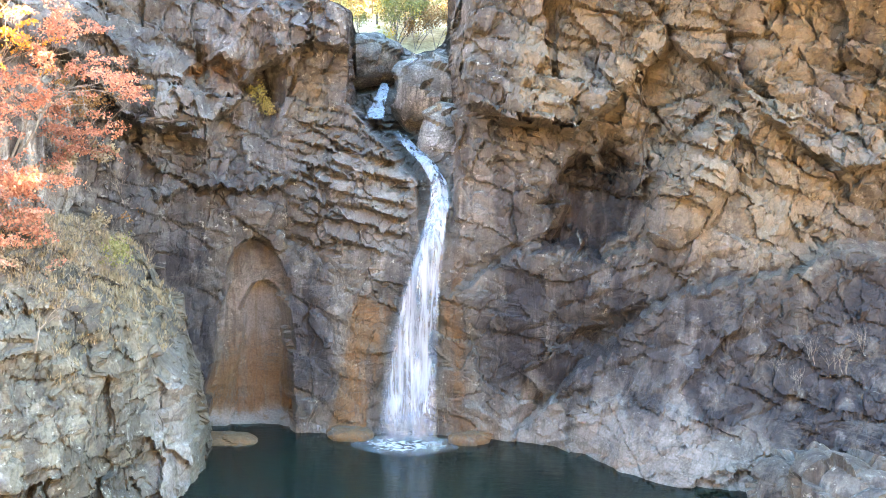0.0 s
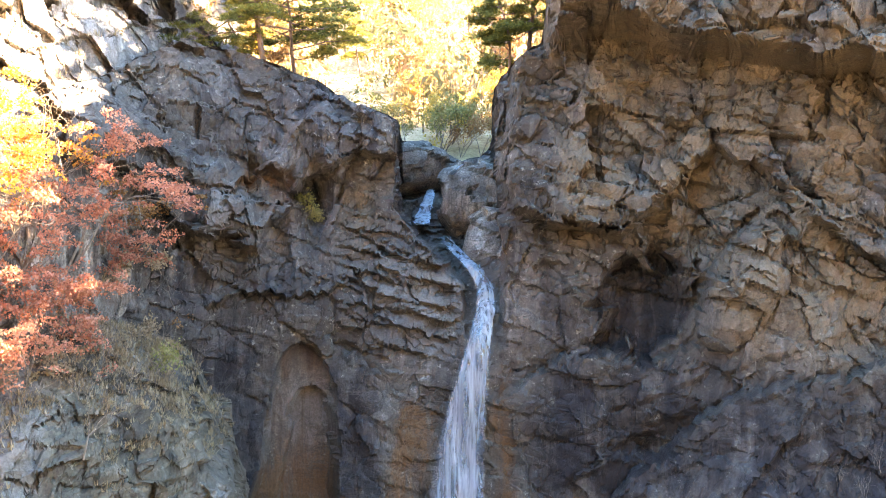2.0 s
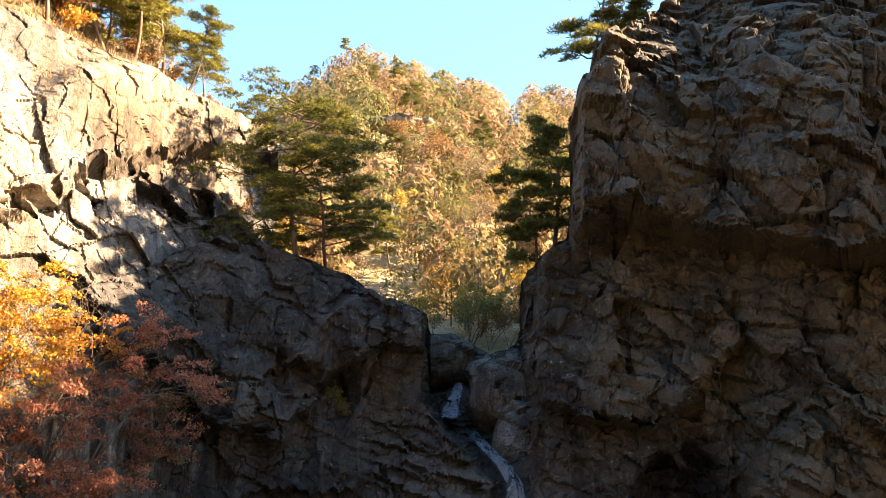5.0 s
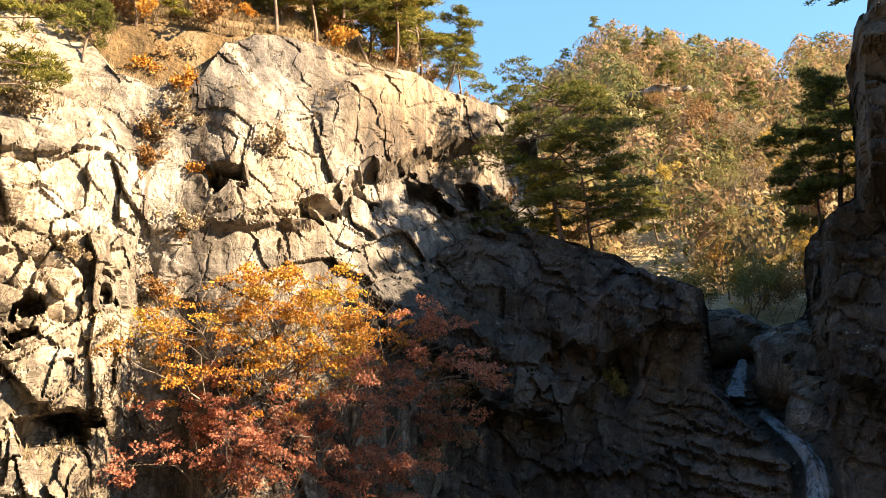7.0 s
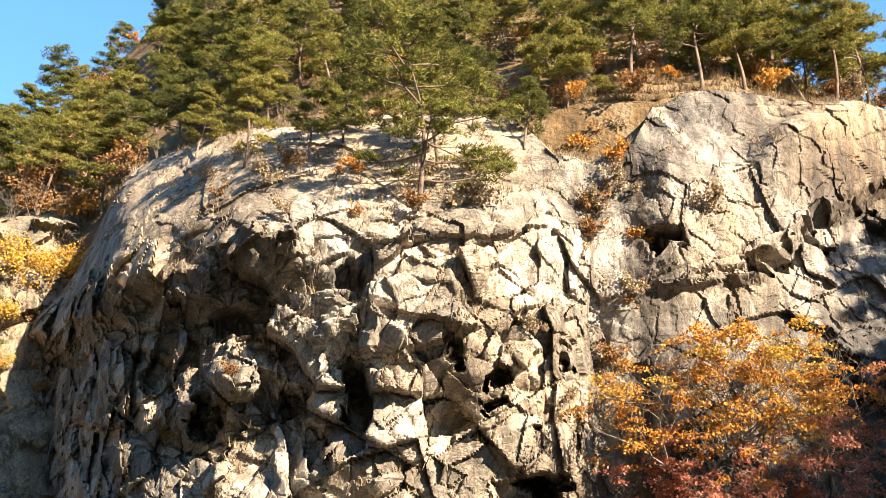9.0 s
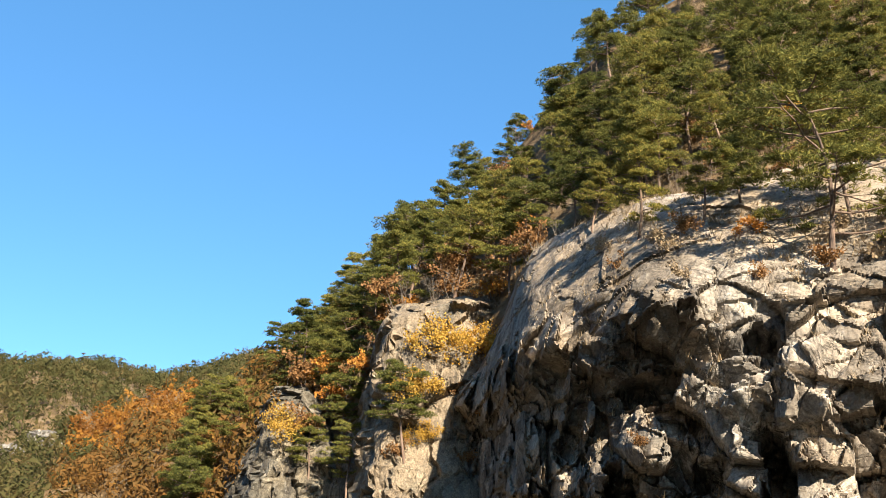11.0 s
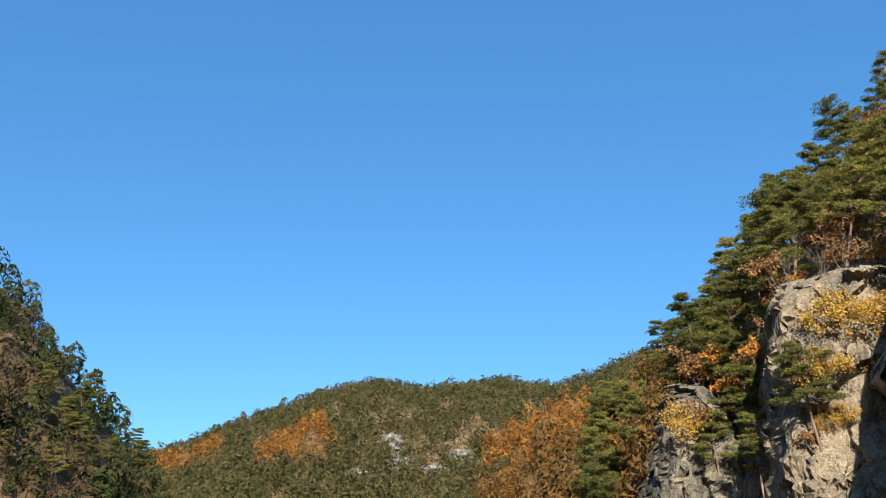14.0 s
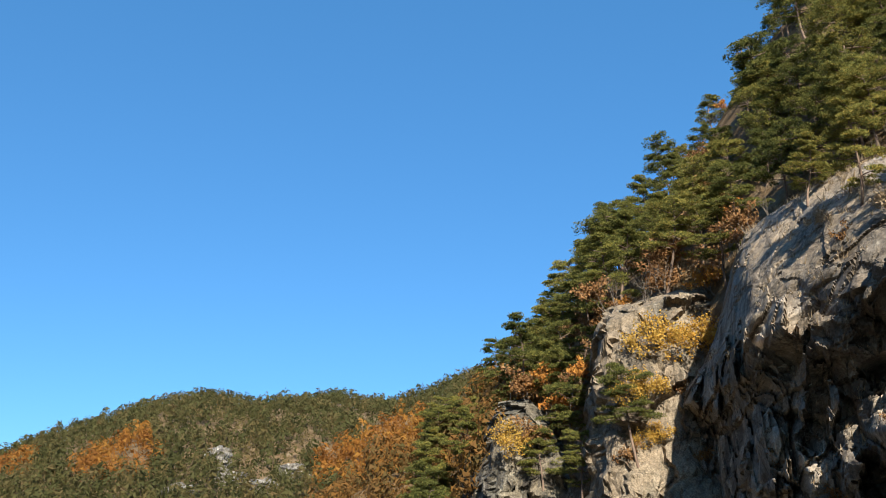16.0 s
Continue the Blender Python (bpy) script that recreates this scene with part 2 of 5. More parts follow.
M_CHALKY = rock("far_grey_rock", (0.19, 0.183, 0.168), (0.20, 0.175, 0.14), (0.085, 0.08, 0.085))
# pale grey rock, with its shade put into a dark base colour
M_NEAR = rock("shade_dark_near_rock", (0.066, 0.060, 0.047), (0.068, 0.056, 0.040), (0.021, 0.020, 0.018), 0.7, 0.07, 0.5)


def forest_floor(name, a, b, c):
    g = Nodes(name)
    col = g.ramp(g.noise(0.35, 6, rough=0.65), (0.3, a), (0.5, b), (0.7, c))
    col = g.mix(0.6, col, g.ramp(g.noise(4.0, 5), (0.3, 0.5), (0.7, 1.35)), "MULTIPLY")
    return g.done(col, 0.95, g.bump(g.noise(2.5, 6), 0.9, 0.3), Specular_IOR_Level=0.1)


M_LITTER = forest_floor("leaf_litter", (0.07, 0.05, 0.03), (0.15, 0.10, 0.053), (0.20, 0.16, 0.11))
M_PALE = forest_floor("pale_hillside", (0.20, 0.15, 0.085), (0.33, 0.26, 0.15), (0.45, 0.38, 0.26))
M_GROUND = forest_floor("valley_ground", (0.10, 0.085, 0.05), (0.16, 0.13, 0.08), (0.20, 0.17, 0.12))


def foliage(name, *stops, through=0.25):
    """Leaves or needles: each clump its own shade."""
    g = Nodes(name)
    obj = g.nt.nodes.new("ShaderNodeObjectInfo")
    m = g.math("ADD", g.math("MULTIPLY", g.geo.outputs["Random Per Island"], 0.6), g.math("MULTIPLY", obj.outputs["Random"], 0.4))
    col = g.ramp(m, *stops)
    col = g.mix(0.5, col, g.ramp(g.noise(0.8, 3), (0.3, 0.7), (0.7, 1.25)), "MULTIPLY")
    g.done(col, 0.75, Specular_IOR_Level=0.1)
    tr = g.nt.nodes.new("ShaderNodeBsdfTranslucent")
    g.put(col, tr.inputs[0])
    mix = g.nt.nodes.new("ShaderNodeMixShader")
    mix.inputs[0].default_value = through
    g.put(g.bsdf.outputs[0], mix.inputs[1]), g.put(tr.outputs[0], mix.inputs[2])
    g.put(mix.outputs[0], g.nt.nodes["Material Output"].inputs[0])
    return g.mat


M_NEEDLE = foliage("pine_needles", (0.0, (0.042, 0.056, 0.018)), (0.45, (0.12, 0.127, 0.036)), (0.8, (0.24, 0.218, 0.054)), (1.0, (0.36, 0.275, 0.07)), through=0.35)
M_ORANGE = foliage("orange_leaves", (0.0, (0.27, 0.10, 0.025)), (0.4, (0.43, 0.18, 0.04)), (0.75, (0.50, 0.26, 0.06)), (1.0, (0.54, 0.35, 0.09)), through=0.3)
M_RED = foliage("red_leaves", (0.0, (0.28, 0.095, 0.068)), (0.5, (0.45, 0.19, 0.125)), (1.0, (0.56, 0.30, 0.20)), through=0.4)
M_YELLOW = foliage("yellow_leaves", (0.0, (0.37, 0.20, 0.04)), (0.5, (0.48, 0.30, 0.06)), (1.0, (0.52, 0.38, 0.11)), through=0.4)
M_BROWN = foliage("withered_leaves", (0.0, (0.15, 0.075, 0.03)), (0.5, (0.26, 0.14, 0.06)), (1.0, (0.36, 0.22, 0.11)), through=0.3)
M_STRAW = foliage("dry_grass", (0.0, (0.17, 0.125, 0.075)), (0.5, (0.28, 0.21, 0.135)), (1.0, (0.38, 0.31, 0.21)), through=0.3)
M_OLIVE = foliage("yellowing_leaves", (0.0, (0.13, 0.14, 0.05)), (0.5, (0.22, 0.21, 0.08)), (1.0, (0.32, 0.27, 0.12)), through=0.35)


def bark(name, low, high):
    g = Nodes(name)
    col = g.ramp(g.noise(1.0, 5, g.scaled(6.0, 6.0, 1.2)), (0.3, low), (0.7, high))
    return g.done(col, 0.9, g.bump(g.noise(1.0, 5, g.scaled(14.0, 14.0, 3.0)), 0.8, 0.03))


M_BARK = bark("pine_bark", (0.06, 0.042, 0.034), (0.22, 0.15, 0.11))
M_TWIG = bark("grey_bark", (0.07, 0.055, 0.045), (0.20, 0.165, 0.13))


def water_material():
    g = Nodes("pool_water")
    ripple = g.math("ADD", g.noise(1.0, 3, g.scaled(1.0, 2.2, 1.0), 0.5), g.math("MULTIPLY", g.noise(1.0, 3, g.scaled(4.0, 8.0, 1.0)), 0.35))
    col = g.ramp(g.noise(0.22, 3), (0.3, (0.001, 0.005, 0.0045)), (0.7, (0.0025, 0.0095, 0.0075)))
    return g.done(col, 0.06, g.bump(ripple, 0.22, 0.12), IOR=1.33)


def falling_water():
    g = Nodes("falling_water")
    fine = g.noise(1.0, 6, g.scaled(5.0, 5.0, 0.22), 0.6, 0.6)
    body = g.noise(1.0, 4, g.scaled(2.2, 2.2, 0.25), 0.6)
    col = g.mix(g.ramp(fine, (0.3, 0.0), (0.7, 1.0)), (0.085, 0.115, 0.155), (0.205, 0.245, 0.285))
    g.done(col, 0.45, g.bump(fine, 0.4, 0.08))
    alpha = g.math("MULTIPLY", g.ramp(g.math("ADD", g.math("MULTIPLY", fine, 0.55), g.math("MULTIPLY", body, 0.45)), (0.30, 0.12), (0.56, 1.0)), g.attr("full"))
    g.put(alpha, g.bsdf.inputs["Alpha"])
    return g.mat


def foam_material():
    g = Nodes("foam")
    n = g.noise(2.2, 6, rough=0.7, distort=0.5)
    g.done((0.24, 0.26, 0.265), 0.6)
    g.put(g.math("MULTIPLY", g.ramp(n, (0.40, 0.0), (0.58, 1.0)), g.attr("full")), g.bsdf.inputs["Alpha"])
    return g.mat


M_WATER, M_FALLING, M_FOAM = water_material(), falling_water(), foam_material()


# ---- large structure
def ground():
    """Terrace under the viewer, pool basin, valley floor: one sheet to the horizon."""
    az = np.linspace(-180, 180, 241)
    r = np.concatenate([np.linspace(0, 8, 17), np.linspace(9, 60, 40), np.geomspace(64, 4600, 40)])
    A, R = [m.ravel() for m in np.meshgrid(az, r, indexing="ij")]
    pool = ss(-75, -45, A) * ss(70, 40, A)
    drop = np.clip((R - 2.6) / 4.5, 0, 1) * pool + ss(9, 45, R) * (1 - pool)
    z = (EYE - 1.62) * (1 - drop) + (-3.5) * drop
    behind = ss(115, 150, np.abs(A))
    z = z + behind * ss(10, 120, R) * 45
    P = polar(A, R, z)
    P[:, 2] += fbm(P * 0.25, 3, 3) * 0.5 * ss(3, 12, R)
    tagged(mesh_object("ground", P, grid_faces(len(az), len(r), True), M_GROUND, smooth=True),
           "brown leaf-strewn valley ground round the pool", "ground", kind="structure")


def pool():
    n = 48
    x, y = np.linspace(-26, 40, 2 * n), np.linspace(12, 56, n)
    X, Y = [m.ravel() for m in np.meshgrid(x, y, indexing="ij")]
    P = np.stack([X, Y, 0 * X], -1)
    tagged(mesh_object("water", P, grid_faces(2 * n, n), M_WATER, smooth=True), "still dark green water of the plunge pool", "water", kind="structure")


def cliff(name, az0, az1, nu, nv, z0, top, radius, mat, label, seed, back=12.0, sizes=((5.5, 5.5, 4.0, 1.1), (2.1, 2.1, 1.6, 0.5), (0.8, 0.8, 0.7, 0.16)), stains=None, cap=0.15, detail=None, dips=((4, 12, 20), (-8, 20, -15)), slip=1.0, tilt=1.0, broken=(), ragged=0.42):
    """A rock wall seen from the terrace: radius(az, z) is its face, top(az) its brow; behind the brow it levels off."""
    az = np.linspace(az0, az1, nu)
    most = top(az).max()
    rows = np.concatenate([np.linspace(z0, most, nv), most + np.linspace(0.1, 1, 10) * back])
    A, G = [m.ravel() for m in np.meshgrid(az, rows, indexing="ij")]
    rng = np.random.default_rng(seed)  # an uneven net, so that broken edges come out ragged
    A = A + rng.uniform(-ragged, ragged, len(A)) * (az1 - az0) / (nu - 1)
    G = G + rng.uniform(-ragged, ragged, len(G)) * (most - z0) / (nv - 1)
    T = top(A)
    over = np.minimum(np.maximum(G - T, 0), back)
    Z = np.minimum(G, T) + cap * over
    R = radius(A, np.minimum(G, T)) + over
    P = polar(A, R, Z)
    push, tone = np.zeros(len(P)), np.zeros(len(P))
    many = detail(A, Z) if detail else 1.0
    for k, (sx, sy, sz, amp) in enumerate(sizes):
        b, t = blocks(P, (sx, sy, sz), seed + 11 * k, 0.8, 0.12) if k == 2 else joints(P, (sx, sy, sz), seed + 11 * k, dips[k], tilt)
        push += amp * b * many
        tone += t * (0.5, 0.3, 0.2)[min(k, 2)]
    for k, (size, amp, rot, where) in enumerate(broken):
        b, t = facets(P, size, seed + 60 + 9 * k, rot)
        w = where(A, Z)
        push += amp * b * w
        tone += (t - 0.5) * 0.8 * np.minimum(w, 1)
    push += 0.5 * fbm(P * 0.22, 4, seed + 3) + 0.10 * fbm(P * 1.9, 3, seed + 4)
    R2 = R - push
    side, _ = blocks(P + 31.7, (2.6, 2.6, 2.0), seed + 40, 0.9, 0.0)
    A2 = A + np.degrees((0.45 * side + 0.5 * fbm(P * 0.6 + 9, 3, seed + 41)) * slip / R)
    Z2 = Z + 0.22 * fbm(P * 0.5 + 40, 3, seed + 8) 
    faces = grid_faces(nu, len(rows), az1 > az0)
    at = {"tone": np.clip((tone - 0.5) * 1.6 + 0.5, 0, 1)}
    for key in ("rust", "seep_and_shade", "wash_and_sun", "ochre"):
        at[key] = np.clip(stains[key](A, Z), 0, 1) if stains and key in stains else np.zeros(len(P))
    return tagged(mesh_object(name, polar(A2, R2, Z2), faces[(over[faces] < back * 0.999).any(1)], mat, attrs=at), label, "cliff", kind="structure")


def blob(a, z, a0, z0, wa, wz):
    return np.exp(-((a - a0) / wa) ** 2 - ((z - z0) / wz) ** 2)


# the amphitheatre of the falls
def fall_top(a):
    el = line(a, (28, 8), (24, 10.5), (22, 12.0), (19.1, 13.0), (15.5, 12.6), (11.1, 11.0), (9.3, 9.4), (5.9, 7.6), (4.4, 6.9), (2.6, 5.9), (1.9, 5.2), (0.6, 5.9), (-0.2, 7.0), (-0.35, 10.2),
              (-3.4, 12.3), (-3.7, 19.5), (-6.4, 23.0), (-11.6, 26.6), (-18, 30), (-34, 34))
    r = line(a, (28, 46), (20, 50), (6.2, 51), (5.0, 62), (2, 68), (0, 64), (-0.35, 52), (-3.5, 51), (-3.8, 49), (-11, 54), (-34, 58))
    return rise(r, el)


def alcove_half(z):
    """Half the alcove's width in degrees: wide at the water, round at the top."""
    return 2.2 * np.sqrt(np.clip(1 - (np.clip(z - 8.2, 0, 9) / 3.0) ** 2, 0, 1)) + 0.11 * np.clip(8.2 - z, 0, 9) - 0.3


def crease(a, z, depth, over, *pts):
    """A ledge along the line pts of (bearing, height): the rock above it steps back (or out) by depth and comes in again over some metres."""
    lo, hi = min(q[0] for q in pts), max(q[0] for q in pts)
    d = z - line(a, *pts) + 0.25 * np.sin(a * 2.3) * np.sin(a * 5.1 + z)
    return depth * ss(-0.14, 0.14, d) * np.exp(-np.clip(d, 0, 50) / over) * ss(lo - 0.5, lo + 0.8, a) * ss(hi + 0.5, hi - 0.8, a)


def inner_arch(a, z):
    """The second, lower arch inside the alcove."""
    return ss(0.2, -0.2, np.abs(a - 11.5 - 0.1 * np.clip(6 - z, 0, 8)) - 0.72 * alcove_half(z + 2.6)) * ss(-0.5, 0.5, z)


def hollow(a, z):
    """The ragged hollow in the right-hand wall; stain and shade paint it black."""
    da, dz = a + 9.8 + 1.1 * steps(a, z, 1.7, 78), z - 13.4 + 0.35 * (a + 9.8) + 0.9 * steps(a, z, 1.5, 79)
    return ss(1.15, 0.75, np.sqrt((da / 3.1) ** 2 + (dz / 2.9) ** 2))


def fall_face(a, z):
    foot = soft(a, (28, 45), (22, 49.5), (15.4, 51.4), (10, 50.8), (5, 50), (2, 49.8), (-2, 49.3), (-5.5, 49.1), (-7.6, 48.6), (-10.6, 46.6), (-12.5, 45.0), (-15, 44), (-18, 44), (-22, 44.5), (-28, 44), (-34, 46), w=0.7)
    # the slab at the right-hand shore leans back up to the wall
    lean = ss(-6, -14, a)
    r = foot + lean * (0.55 * np.clip(z, 0, 6) + 0.18 * np.clip(z - 6, 0, 14)) + ss(-19, -30, a) * 0.5 * np.clip(z, 0, 10)
    r = r + 0.06 * np.clip(z, 0, 30) * ss(-3, 3, a)
    # bulging lower left wall with the alcove worn into it
    inside = ss(0.22, -0.22, np.abs(a - 12.0 - 0.06 * np.clip(8 - z, 0, 8)) - alcove_half(z)) * ss(-0.5, 0.5, z)
    r = r + inside * (0.9 + 0.9 * ss(12, 4, z)) + 0.7 * inner_arch(a, z)
    # upper left mass above a drip ledge, and its small cave
    ledge = rise(50, line(a, (24, 2), (19, -1.5), (15, -2.5), (12, 1.5), (9, 3.6), (6.3, 3.0)))
    r = r - 1.7 * ss(-0.3, 0.2, z - ledge - 2.2 + 0.4 * steps(a, z, 1.3, 73)) * ss(5.6, 6.6, a) + 1.1 * ss(0.5, 1.6, z - ledge - 5) * ss(5.5, 6.5, a)
    r = r + 2.2 * blob(a, z, 11.4, 19.3, 0.5, 1.3) + 1.2 * blob(a, z, 15.5, 20.5, 1.6, 0.8)
    r = r + np.clip(z - rise(50, line(a, (24, 6), (19, 9), (9, 7))), 0, 9) * 0.55 * ss(5.5, 7, a)
    # the gorge with the upper cascade
    left = line(z, (10, 0.9), (14.5, 1.6), (16.6, 3.6), (17.4, 4.6), (19.0, 5.9), (24, 5.9))
    right = line(z, (10, -0.6), (15, -0.9), (17.4, -0.6), (20, -0.3), (24, -0.2))
    gap = ss(0.35, -0.25, a - left) * ss(-0.3, 0.3, a - right)
    deep = line(z, (10, 0), (13, 1.0), (15, 2.2), (17.2, 4.0), (17.6, 6.2), (18.2, 7.2), (19.9, 8.2), (24, 19.5))
    r = r + gap * deep * ss(8, 12, z)
    r = r - 0.8 * blob(a, z, 6.2, 13.5, 2.6, 3.0)
    # plates dipping towards the chute, and slabs on the right
    w = (z - 0.30 * a) / 1.15 + 0.55 * steps(a, z, 2.6, 74) + 0.2 * steps(a, z, 0.9, 75)
    f = w - np.floor(w)
    r = r + 0.7 * np.minimum(f, (1 - f) * 5) * ss(1.6, 2.6, a) * ss(10.5, 8.5, a) * ss(9.5, 11.5, z) * ss(19.5, 17.5, z)
    w = (z + 0.42 * a) / 2.3 + 0.3 * steps(a, z, 2.6, 76)
    f = w - np.floor(w)
    r = r + 0.25 * np.minimum(f, (1 - f) * 5) * ss(-3.0, -6, a) * ss(13, 11, z)
    # ribs and hollows of the upper left mass
    r = r + 0.55 * np.abs(np.sin(a * 1.25 + 0.8 * steps(a, z, 2.5, 77))) * ss(9.5, 11, a) * ss(20.5, 18.5, a) * ss(13.5, 15, z) * ss(24, 21, z)
    # right-hand wall: zigzag overhang above the stained hollow, and the great roof
    zig = rise(49, line(a, (-0.5, 2.6), (-2.5, 1.6), (-5.5, 1.3), (-8.3, 0.6), (-10.0, 2.2), (-11.6, 3.4), (-14, 6.5), (-17, 4.0), (-20.5, 1.0), (-24, -1.5), (-30, -1)))
    r = r - 1.7 * ss(-0.35, 0.25, z - zig + 0.3 * steps(a, z, 1.2, 72)) * ss(-0.6, -1.8, a) + 0.10 * np.clip(z - zig, 0, 9) * ss(-1, -3, a)
    r = r + 1.0 * blob(a, z, -10.5, 14.5, 2.6, 3.0)
    roof = rise(48, line(a, (-3.5, 13.4), (-5.5, 13.5), (-8.6, 13.3), (-10.8, 12.5), (-14, 11.6), (-18, 10.6), (-22.6, 10.4), (-34, 9)))
    jag = steps(a, z, 2.4, 71)
    r = r - 4.9 * ss(-0.6, 0.2, z - roof + 0.5 * jag) * ss(-3.3, -4.6, a)
    ledge2 = rise(47, line(a, (-4, 19.5), (-6.4, 22), (-12, 21), (-34, 24)))
    r = r + 0.9 * np.clip(z - ledge2, 0, 30) * ss(-3, -5, a)
    # ledges and seams of the smooth lower wall, and the lens-shaped slab beside the black hollow
    r = r + crease(a, z, 1.3, 3.0, (-5.0, 0.4), (-10.2, 5.3), (-14.1, 8.4), (-16.7, 9.6), (-21.4, 10.3), (-23.4, 11))
    r = r + crease(a, z, -0.7, 2.0, (-15.8, 4.1), (-18.0, 7.1), (-19.5, 9.1)) + crease(a, z, 0.6, 1.6, (-6.4, 5.6), (-10.5, 5.2), (-12.7, 7.0))
    r = r + crease(a, z, 0.9, 2.5, (-0.4, 8.3), (-3.5, 10.2), (-6.5, 11.2), (-10, 10.6), (-13, 11.6)) + crease(a, z, 0.5, 1.5, (-8, 2.6), (-14, 3.6), (-20, 3.0), (-25, 4.0))
    u, v = (a + 15.6) * 0.83 + 0.45 * (z - 14.8), -0.45 * (a + 15.6) * 0.83 + (z - 14.8)
    r = r - 1.6 * np.sqrt(np.clip(1 - (u / 2.1) ** 2 - (v / 4.2) ** 2, 0, 1))
    r = r + 1.3 * hollow(a, z)
    # drip ledges and seams of the left wall
    r = r + crease(a, z, -0.8, 1.6, (9.4, 14.6), (12, 13.9), (15, 14.2), (18.5, 13.4)) + crease(a, z, 0.5, 1.4, (6.5, 9.2), (9.0, 10.6), (11, 11.6))
    r = r + crease(a, z, -1.2, 1.8, (13.0, 20.4), (14.5, 21.4), (16.2, 20.2), (17.0, 19.2))
    r = r + 1.6 * ss(0.0, 1.2, z - rise(49, -7.2)) * ss(-20, -23, a) * ss(rise(49, -1), rise(49, -4), z)
    return r


def plain(a, z):
    """Nought in the worn alcove and beside the chute, where the water has smoothed the rock."""
    return 1 - 0.9 * ss(0.3, -0.3, np.abs(a - 12.0 - 0.06 * np.clip(8 - z, 0, 8)) - alcove_half(z)) * ss(13, 11, z)


def in_alcove(a, z):
    return ss(0.3, -0.3, np.abs(a - 12.0 - 0.06 * np.clip(8 - z, 0, 8)) - alcove_half(z))


FALL_STAINS = {
    "rust": lambda a, z: in_alcove(a, z) * (0.2 + 1.1 * ss(6.5, 2.0, z) + 0.4 * ss(8.5, 10.5, z)) + 1.5 * ss(0.6, -0.2, np.abs(a - 5.6 + 0.24 * (z - 3.0)) - 0.85) * ss(8.5, 6.0, z) + 0.9 * blob(a, z, -0.9, 6, 0.5, 4.0) + 0.9 * blob(a, z, 14.6, 20.4, 1.6, 0.9) + 0.7 * blob(a, z, -2.4, 0.5, 1.4, 0.7) + 0.6 * blob(a, z, 0.0, 16.6, 0.9, 1.4),
    # damp stains, and shade painted into the hollow and the lower wall
    "seep_and_shade": lambda a, z: 0.5 * in_alcove(a, z) * ss(8.0, 10.5, z) + 0.9 * blob(a, z, 17.2, 9.0, 2.0, 4.2) + 0.55 * blob(a, z, 8.4, 6, 1.4, 5.0) + 1.6 * hollow(a, z) + ss(11.5, 8.5, z) * ss(1.0, 3.6, z) * (0.55 * ss(-1, -4, a) + 0.9 * ss(-15, -20, a) + 0.65 * ss(6.5, 7.5, a) * (1 - in_alcove(a, z))) + 0.6 * blob(a, z, -4.2, 12.5, 1.4, 2.2) + 1.2 * blob(a, z, -26, 9.0, 2.4, 2.0) + 0.75 * blob(a, z, -5.2, 6.5, 2.6, 2.8) + 0.6 * blob(a, z, 14, 14.8, 2.6, 1.4) + 0.7 * blob(a, z, -14.6, 10.8, 2.0, 0.8),
    "ochre": lambda a, z: 1.3 * ss(-2.5, -5.5, a) * ss(15, 21, z) * (0.6 + 0.4 * np.sin(a * 0.9 + z * 0.35)) + 0.7 * blob(a, z, -20, 15, 5, 4) + 0.6 * blob(a, z, 8.6, 19, 1.6, 2.2) + 0.5 * blob(a, z, -15.6, 14.5, 2.0, 3.0),
    "wash_and_sun": lambda a, z: 0.9 * in_alcove(a, z) * blob(a, z, 11.3, 7.2, 9, 2.4) + 0.5 * in_alcove(a, z) * ss(1.0, 0.3, z) + 1.5 * ss(3.8, 0.6, z + 0.9 * np.sin(a * 1.3)) * ss(-1.5, -4, a) * ss(-22, -17, a) + 0.5 * ss(1.0, 0.2, z + 0.4 * np.sin(a * 2.1)) * ss(4, 7, a) + 0.75 * blob(a, z, 4.6, 14.6, 2.6, 1.7) + 0.5 * blob(a, z, 7.0, 7.5, 0.9, 2.8) + 0.7 * blob(a, z, 17.6, 18.5, 1.0, 3.0) + 0.5 * blob(a, z, 13.5, 16.8, 1.6, 1.6) + 0.35 * blob(a, z, -2.0, 12, 1.0, 4.0),
}
# the lit wall to the west, and the crag
def west_top(a):
    return rise(line(a, (16, 66), (19.5, 61), (25, 54), (31, 48), (36, 46), (45, 48), (50, 46.4), (60, 45), (64, 45.8), (68, 49), (71.5, 52), (74, 56), (76, 60), (80, 66)),
                line(a, (16, 17.5), (18.6, 19.4), (22.3, 20.2), (27, 22.2), (31, 24.2), (35, 24), (36.8, 23), (38.2, 20), (41, 18.6), (43.5, 19.2), (46, 22.5), (48, 23.6), (56, 23.5), (64, 22.3), (68.3, 20.7), (71.5, 19), (73.5, 13.5), (76, 9), (80, 6)))


